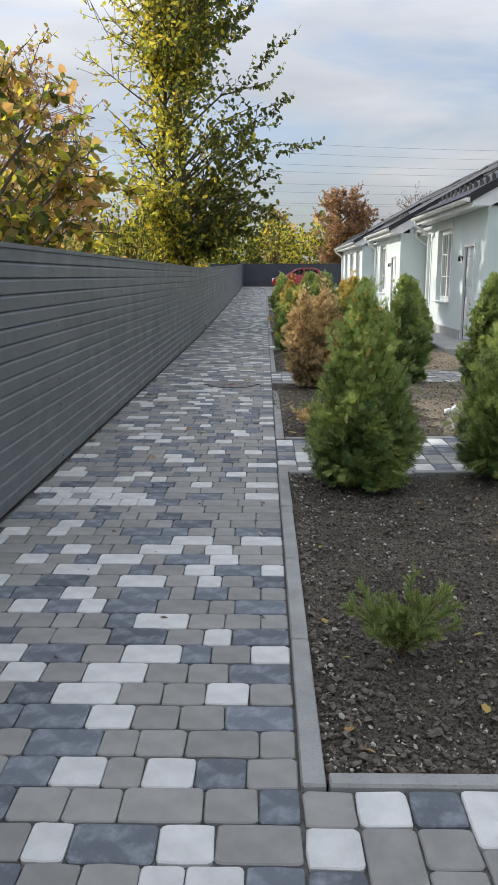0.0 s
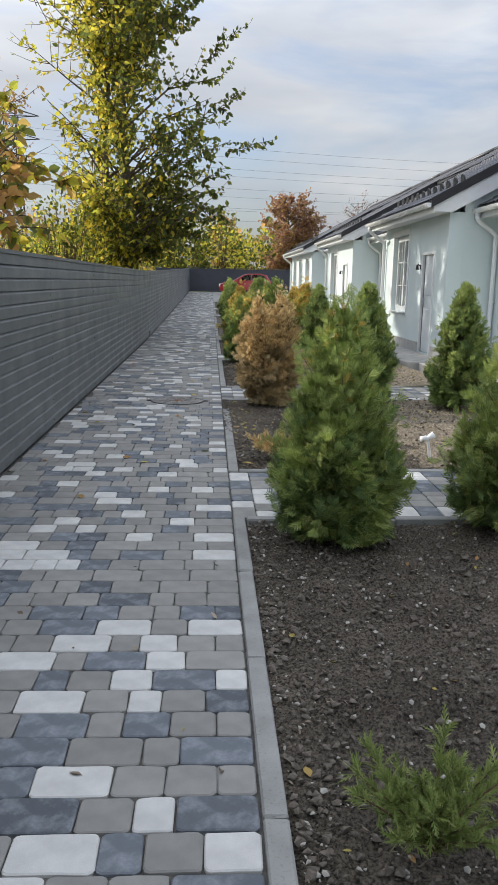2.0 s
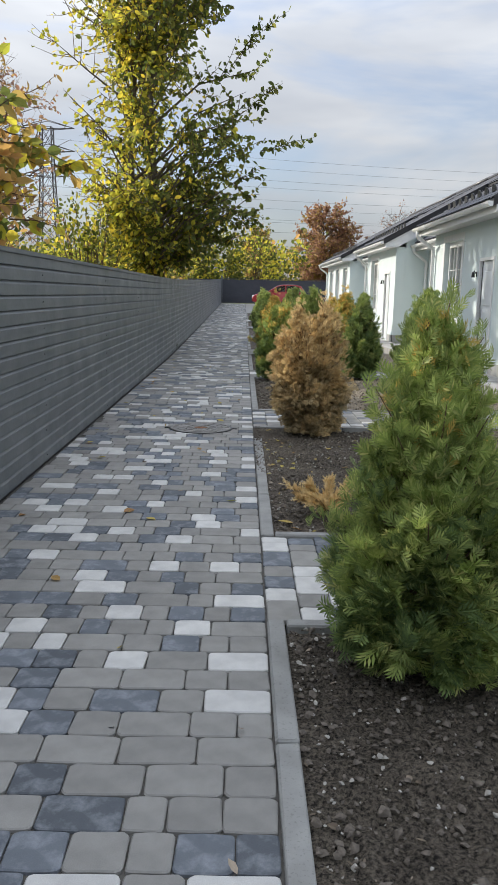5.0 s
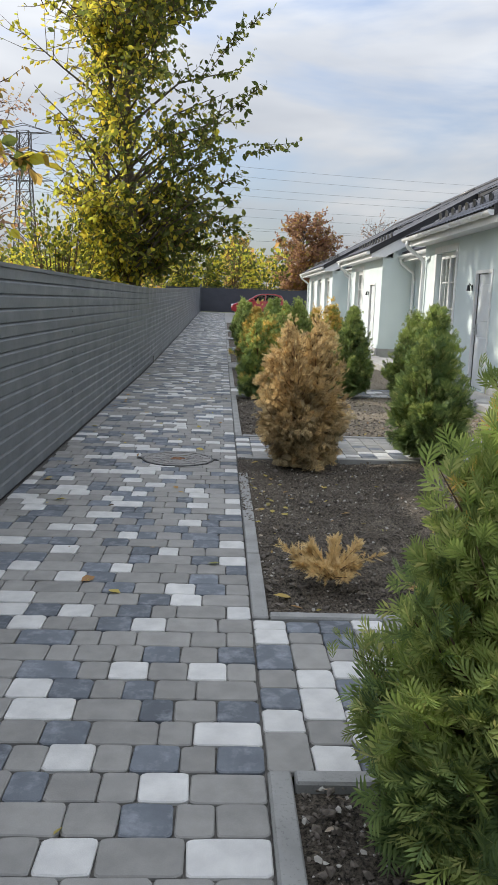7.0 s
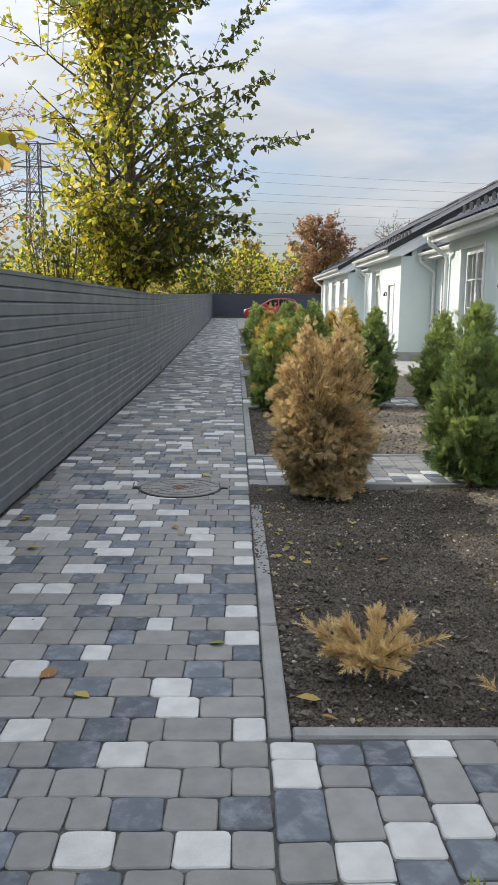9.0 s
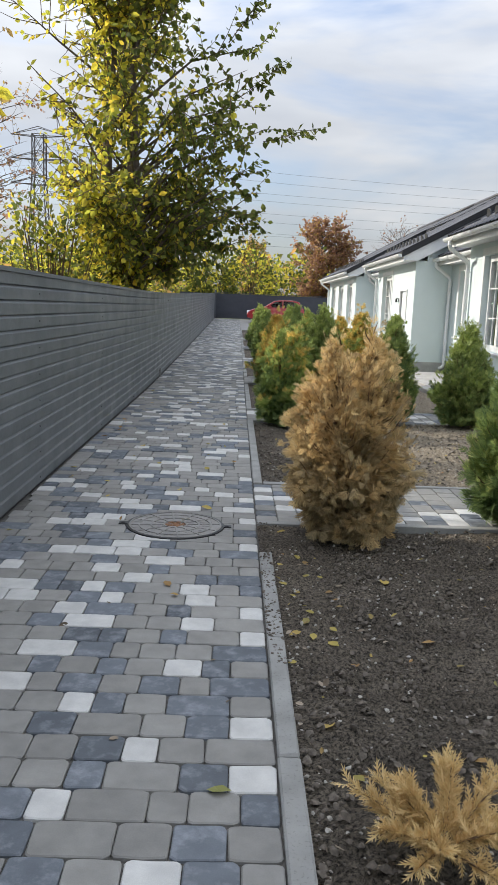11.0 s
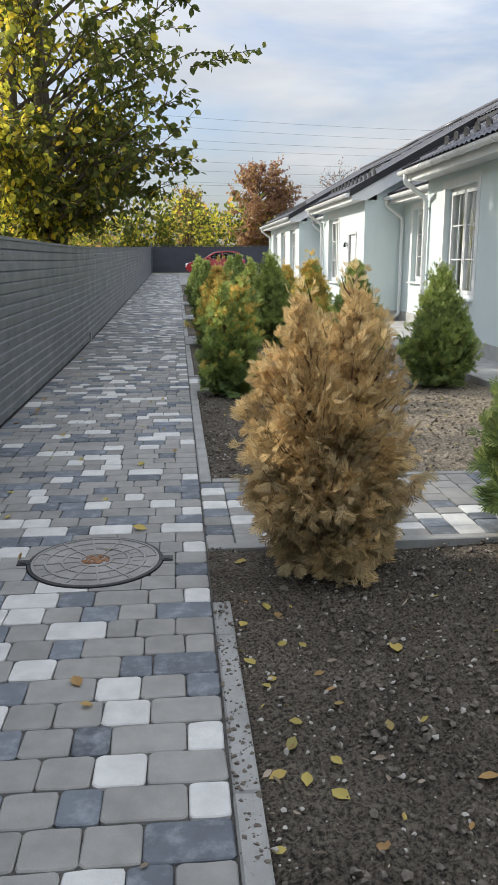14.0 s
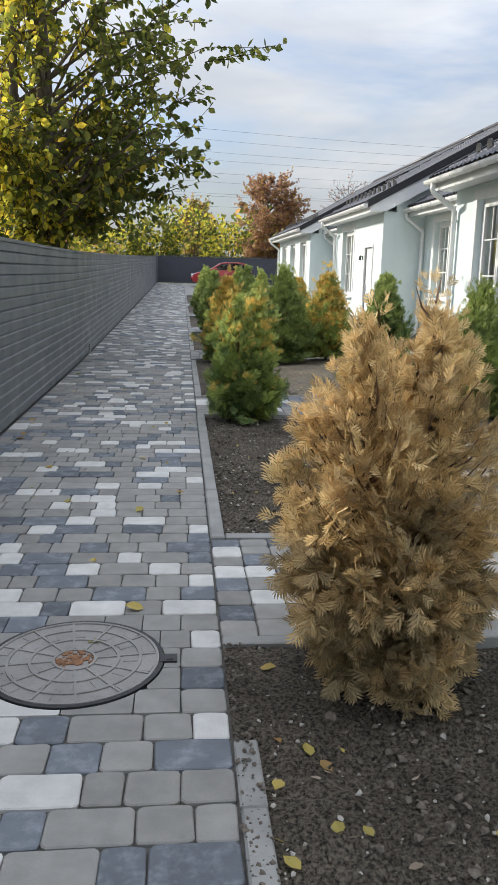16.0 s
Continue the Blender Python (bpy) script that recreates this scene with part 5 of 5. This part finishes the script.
# ---- pylon and wires ----
def pylon(x, y, h):
    p = thing("power_pylon", "rusty lattice steel power pylon far behind the fence", "pylon", pose(x, y, 0))
    corners = ((-1, -1), (1, -1), (1, 1), (-1, 1))

    def at(c, t):
        w = 1.9 * (1 - t) + 0.55 * t if t < 0.75 else 0.86
        return Vector((c[0] * w, c[1] * w, h * t))

    for c in corners:
        part("leg", tube(bmesh.new(), [at(c, t) for t in np.linspace(0, 1, 6)], 0.10, 4), M_PYLON, p)
    levels = np.linspace(0, 1, 10)
    for a, b in zip(levels, levels[1:]):
        bm = bmesh.new()
        for k in range(4):
            c, d = corners[k], corners[(k + 1) % 4]
            tube(bm, [at(c, a), at(d, b)], 0.05, 4)
            tube(bm, [at(d, a), at(c, b)], 0.05, 4)
            tube(bm, [at(c, b), at(d, b)], 0.05, 4)
        part("lattice", bm, M_PYLON, p)
    for t in (0.72, 0.86, 0.99):
        bm = bmesh.new()
        for s in (-1, 1):
            for yy in (-0.7, 0.7):
                tube(bm, [(0, yy, h * t), (s * 4.2, 0, h * t + 0.2)], 0.07, 4)
                tube(bm, [(0, yy, h * t + 1.3), (s * 4.2, 0, h * t + 0.2)], 0.06, 4)
        part("cross_arm", bm, M_PYLON, p)


pylon(-30.5, 128, 25.5)
for k, (z, y, sag) in enumerate(((24.0, 128, 3.2), (23.0, 131, 3.2), (20.4, 128, 2.6), (19.6, 131, 2.5), (17.0, 128, 2.0), (16.2, 132, 2.1), (13.2, 122, 1.6), (12.2, 118, 1.2), (9.9, 110, 0.8))):
    bm = bmesh.new()
    tube(bm, [(-30.5 + 180 * t, y + 20 * t, z + 2.4 * t - sag * 4 * t * (1 - t) * 1.1) for t in np.linspace(0, 1, 25)], 0.02, 4)
    tagged(part("power_line", bm, M_WIRE), "thin dark overhead wire strung across the sky", "wire", "overhead wires")


# ---- car ----
def car():
    x0, y0, z = 0.42, 57.2, rise(57.2) - 0.0
    c = thing("car", "small red hatchback parked across the end of the yard", "car", pose(x0, y0, z))
    # side outline from nose to tail, in metres
    body = [(0.05, 0.32), (0.0, 0.55), (0.08, 0.72), (0.35, 0.84), (1.0, 0.95), (1.28, 1.0), (3.45, 1.02), (3.62, 0.98), (3.70, 0.7), (3.68, 0.38), (3.5, 0.26), (0.3, 0.24)]
    cabin = [(0.98, 0.95), (1.72, 1.40), (2.1, 1.49), (2.9, 1.50), (3.35, 1.40), (3.58, 1.02)]

    def hull(prof, half, shrink):
        bm = bmesh.new()
        rows = []
        for s, k in ((-1, shrink), (-1, 1.0), (1, 1.0), (1, shrink)):
            off = half if k == 1.0 else half + 0.0
            rows.append((s * half * (1.0 if k != 1.0 else 0.93), k))
        loops = []
        for yy, k in ((-half, 0.96), (-half * 0.9, 1.0), (half * 0.9, 1.0), (half, 0.96)):
            cx = sum(p[0] for p in prof) / len(prof)
            cz = sum(p[1] for p in prof) / len(prof)
            loops.append([bm.verts.new((cx + (px - cx) * k, yy, cz + (pz - cz) * k)) for px, pz in prof])
        n = len(prof)
        for a, b in zip(loops, loops[1:]):
            for i in range(n):
                bm.faces.new((a[i], a[(i + 1) % n], b[(i + 1) % n], b[i]))
        bm.faces.new(loops[0][::-1]), bm.faces.new(loops[-1])
        bmesh.ops.recalc_face_normals(bm, faces=bm.faces)
        return bm

    part("body", hull(body, 0.83, 0.95), M_RED, c, "red painted body", smooth=False)
    part("cabin", hull(cabin, 0.72, 0.9), M_RED, c)
    for name, poly in (("front_side_window", [(1.32, 1.02), (1.80, 1.36), (2.25, 1.42), (2.25, 1.02)]), ("rear_side_window", [(2.33, 1.02), (2.33, 1.43), (2.85, 1.42), (3.18, 1.34), (3.36, 1.04)])):
        bm = extrude_profile(bmesh.new(), poly, -0.735, -0.722)
        part(name, bm, M_CARGLASS, c)
    bm = bmesh.new()
    a = [bm.verts.new(p) for p in ((1.02, -0.62, 0.99), (1.02, 0.62, 0.99), (1.70, 0.58, 1.405), (1.70, -0.58, 1.405))]
    bm.faces.new(a)
    bmesh.ops.solidify(bm, geom=bm.faces[:], thickness=0.02)
    part("windscreen", bm, M_CARGLASS, c)
    for xx in (0.68, 2.98):
        for s in (-1, 1):
            w = tagged(new("wheel"), "black tyre on a pale alloy wheel")
            w.parent = c
            w.matrix_local = Matrix.Translation((xx, s * 0.76, 0.30)) @ Matrix.Rotation(radians(90), 4, "X")
            bm = bmesh.new()
            bmesh.ops.create_cone(bm, cap_ends=True, segments=24, radius1=0.30, radius2=0.30, depth=0.19)
            bmesh.ops.bevel(bm, geom=[e for e in bm.edges if len(e.link_faces) == 2 and abs(e.verts[0].co.z - e.verts[1].co.z) < 1e-4], offset=0.025, segments=2, affect="EDGES")
            part("tyre", bm, M_TYRE, w)
            bm = bmesh.new()
            bmesh.ops.create_cone(bm, cap_ends=True, segments=20, radius1=0.2, radius2=0.2, depth=0.2)
            part("rim", bm, M_RIM, w)
    for s in (-1, 1):
        part("headlight", boxes((0.03, 0.3, min(s * 0.5, s * 0.8), max(s * 0.5, s * 0.8), 0.62, 0.76), bevel=0.03), M_LAMPGLASS, c, "clear headlight")
        part("tail_light", boxes((3.58, 3.66, min(s * 0.6, s * 0.78), max(s * 0.6, s * 0.78), 0.78, 1.0), bevel=0.02), M_RED, c)
    part("mirror", boxes((1.42, 1.58, -0.95, -0.80, 1.0, 1.12), bevel=0.03), M_RED, c)
    part("bumper_grille", boxes((-0.01, 0.06, -0.5, 0.5, 0.34, 0.5), bevel=0.01), M_DARK, c)
    part("sill_trim", boxes((1.02, 2.62, -0.845, -0.80, 0.25, 0.36), bevel=0.01), M_DARK, c)
    for xx in (1.30, 2.30, 3.20):
        part("door_seam", boxes((xx, xx + 0.012, -0.834, -0.82, 0.4, 0.98)), M_DARK, c)


car()


# ---- setts ----
def sett_arrays(length, depth, g, height=0.06):
    """One sett: worn, slightly bowed edges, a rounded rim. Long side along x."""
    l, d = length / 2, depth / 2
    c, k = 0.017, 0.0050
    j = lambda: g.uniform(-0.0026, 0.0026)
    out = [(-l, -d + c), (-l + k, -d + k), (-l + c, -d), (l * 0.1, -d), (l - c, -d), (l - k, -d + k), (l, -d + c),
           (l, d - c), (l - k, d - k), (l - c, d), (-l * 0.1, d), (-l + c, d), (-l + k, d - k), (-l, d - c)]
    out = [(x + j(), y + j()) for x, y in out]
    n = len(out)
    inn = []
    for x, y in out:
        inn.append((x * (1 - 0.0045 / l), y * (1 - 0.0045 / d)))
    v = [(x, y, -0.02) for x, y in out] + [(x, y, -0.004) for x, y in out] + [(x, y, 0.0) for x, y in inn]
    f = [[a * n + i, a * n + (i + 1) % n, (a + 1) * n + (i + 1) % n, (a + 1) * n + i] for a in (0, 1) for i in range(n)]
    f.append([2 * n + i for i in range(n)])
    return v, f


LENGTHS = (0.125, 0.165, 0.25)
GAP = 0.0052
shape_rng = np.random.default_rng(2)
SHAPES = {k: [sett_arrays(L - GAP, ROW - GAP, shape_rng) for _ in range(4)] for k, L in enumerate(LENGTHS)}
SETT_MATS = (M_GREY, M_BLUE, M_WHITE)
SETT_MESH = {}
for k in SHAPES:
    for s, (v, f) in enumerate(SHAPES[k]):
        for m, mat in enumerate(SETT_MATS):
            me = bpy.data.meshes.new("sett")
            me.from_pydata(v, [], f)
            me.materials.append(mat)
            SETT_MESH[k, s, m] = me


# how the stones lie in the courses along the walk, from the kerb to the fence: 1 short, 2 square, 3 long; g grey, b slate, w white
LAID = """1b2g3g2g2g 2g2b2w1g2w2b 1g3g2g1g3b 3b2g2g2w3b 2g2w2g2g3w2b 3b2g2g3w2g2w 2w2g1b3w2g3b 3b1w2g3b3g2g 1g2g2g3w1b1g1g2g 3b1g3g3b1w2b2w
1g2g2b1g3b1g2w3b 2b2g1w2g3w2g3b2g 1w3b2w2g1b2g3w2g 3g2w3b1g3w1b2g 1g2g2w1g3w2g1g2w2b 3w2g3w3b2g2g 1b2b1g2g2b3b2g2g - - - 1g2g3g2g 3w2g3b2g
2g2g3g3g 3w3g2w1g2b 2g1g2b2g3g 3g2w1g2g1b2g 2b1g2b1g2w1g2b 3w1g3g2b2g2b 2b2g1b3g3w2g 3g2g1b1g2b2w1g 1g2w2g2w1g3b2g 2b2g2b1g2g1g3g2w
1g2g3g2g1g3b2g 2g3g2w2b1g1g2w2b 1w3g1g2b1g2w2b2w 3g2w2b2g1g3g3w 1g2b2w2g2b1g3g2g 2g2b2g3g2b2w 1b2g1g3g1w2b 2w2b3g1b2g2g 3g2g1w2b2g2g 2w2b2g3g2b2g
2g3b2g1b1w2g2g 3b1g2b2g2b1g2w 2g1b2w2g1b2g1b2g 3b2g2g1g2b3w2g 1w3g1b2g1b2b2g2g 3g2w2g2g3w2b2g 1w3g1b2g3b2w2g 3g2w2g2g1w2b2g2w 1b2g2w3g2b1w 3b1b3g2w2g
1g2g3g1b2g2w 2g2g1g3w2g2b 3b2g2b2g2w 1w2g3g2b3w 2g2g3g3w2g 2b1g2g2g 2g2g3g2b 1w1g2g2b 2g2g2g3g2b 3w2g3w1b3w 2b2g3b2g2g2w 1w2g2g2g3b1g 2g2w3g2w2b 1b3g1w3g3b""".split()


def course(g, length, laid=""):
    """Lengths and colours that fill one course."""
    out, u = [], 0.0
    for size, tint in zip(laid[::2], laid[1::2]):
        k = int(size) - 1
        out.append((u, k, "gbw".index(tint), LENGTHS[k]))
        u += LENGTHS[k]
    if laid:
        while u < length - 0.06:
            k = int(g.choice(3, p=(0.3, 0.45, 0.25)))
            w = min(LENGTHS[k], length - u)
            out.append((u, k, int(g.choice(3, p=(0.55, 0.25, 0.20))), w))
            u += w
        return out
    while u < length - 0.06:
        k = int(g.choice(3, p=(0.3, 0.45, 0.25)))
        out.append((u, k, int(g.choice(3, p=(0.56, 0.24, 0.20)))))
        u += LENGTHS[k]
    scale = length / u
    return [(a * scale, k, c, LENGTHS[k] * scale) for a, k, c in out]


# side paths, by path and column
LAID_ACROSS = {(0, 0): "2g2w2b", (0, 1): "2w3g2g", (0, 2): "2b2g2g", (0, 3): "3w2g2b", (0, 4): "2g2w2g", (1, 0): "3g2w2b2g3b", (1, 1): "2w2g3w2w3g1g1b", (1, 2): "2b3w3b2w1g2b", (1, 3): "2g2w3g2b2w",
               (1, 5): "2w2b3w2g", (1, 6): "2g3w2g2b", (1, 7): "3w2g2w2g", (2, 0): "2g2b2g2b2w1g2w", (2, 1): "2g2g2w2g2w", (2, 3): "2w2g3g2w", (2, 5): "2g2w2w3g", (2, 6): "3w2g2g2w"}

PIECES = []
CUT = []
HOLE = (-0.578, 10.985, 0.352)
sett_rng = np.random.default_rng(12)

COURSE0 = 3.24 - 45 * ROW
for r in range(410):
    y = COURSE0 + (r + 0.5) * ROW
    if y > 61.9:
        break
    n = r - 41 + 6
    for a, k, c, wide in course(sett_rng, KERB_X - FENCE_X - 0.02, LAID[n].strip("-") if 0 <= n < len(LAID) else ""):
        x = KERB_X - a - wide / 2
        if abs(x - HOLE[0]) < HOLE[2] + wide / 2 and abs(y - HOLE[1]) < HOLE[2] + ROW / 2:
            CUT.append((x, y, wide, ROW, c))
            continue
        PIECES.append((x, y, 0.0, k, c, wide, walkway, 1.35 < y < 5.55))
cross_rng = np.random.default_rng(23)
for path_no, (a, b) in enumerate(CROSS):
    col = 0
    while True:
        x = KERB_X + 0.006 + (col + 0.5) * ROW
        if x > APRON_X - 0.05:
            break
        for u, k, c, wide in course(cross_rng, b - a - 0.01, LAID_ACROSS.get((path_no, col), "")):
            y = a + 0.005 + u + wide / 2 if path_no else b - 0.005 - u - wide / 2
            PIECES.append((x, y, 90.0, k, c, wide, walkway, 5 < y < 7.2 and x < 1.3))
        col += 1

far = {}
for x, y, turn, k, c, wide, parent, near in PIECES:
    s = int(sett_rng.integers(4))
    lift = sett_rng.normal(0, 0.0012) + 0.04 * max(0, x) / APRON_X + rise(y)
    m = pose(x, y, lift, sett_rng.normal(0, 0.35), sett_rng.normal(0, 0.35), turn + 180 * int(sett_rng.integers(2))) @ Matrix.Diagonal((wide / LENGTHS[k], 1, 1, 1))
    if near:
        ob = new("sett", SETT_MESH[k, s, c])
        ob.parent = parent
        ob.matrix_world = m
    else:
        far.setdefault((k, s, c), []).append(np.array(m))
verts, faces, slots = [], [], []
count = 0
for (k, s, c), mats in far.items():
    tv, tf = SHAPES[k][s]
    v, f = scatter(tv, tf, mats)
    faces += [[i + count for i in p] for p in f]
    verts.append(v)
    slots += [c] * len(f)
    count += len(v)
rest = from_arrays("far_setts", np.concatenate(verts), faces, SETT_MATS, walkway, slots=slots)
rest["kind"] = "stuff"


def cut_setts():
    """Stones trimmed to the round cover."""
    hx, hy, hr = HOLE
    for x, y, wide, deep, c in CUT:
        l, d = (wide - GAP) / 2, (deep - GAP) / 2
        rim = [(-l + 2 * l * t, -d) for t in np.linspace(0.03, 0.97, 14)] + [(l, -d + 2 * d * t) for t in np.linspace(0.05, 0.95, 10)]
        rim += [(-a, -b) for a, b in rim]
        out, kept = [], 0
        for a, b in rim:
            a, b = a + x - hx, b + y - hy
            r = math.hypot(a, b)
            kept += r >= hr
            out.append((a + hx, b + hy) if r >= hr else (hx + a / r * hr, hy + b / r * hr))
        if kept < 5:
            continue
        clean = [p for p, q in zip(out, out[-1:] + out) if math.dist(p, q) > 0.002]
        n = len(clean)
        v = [(*p, -0.02) for p in clean] + [(*p, 0.0) for p in clean]
        f = [[i, (i + 1) % n, n + (i + 1) % n, n + i] for i in range(n)] + [[n + i for i in range(n)]]
        from_arrays("sett", v, f, SETT_MATS[c], walkway)


cut_setts()
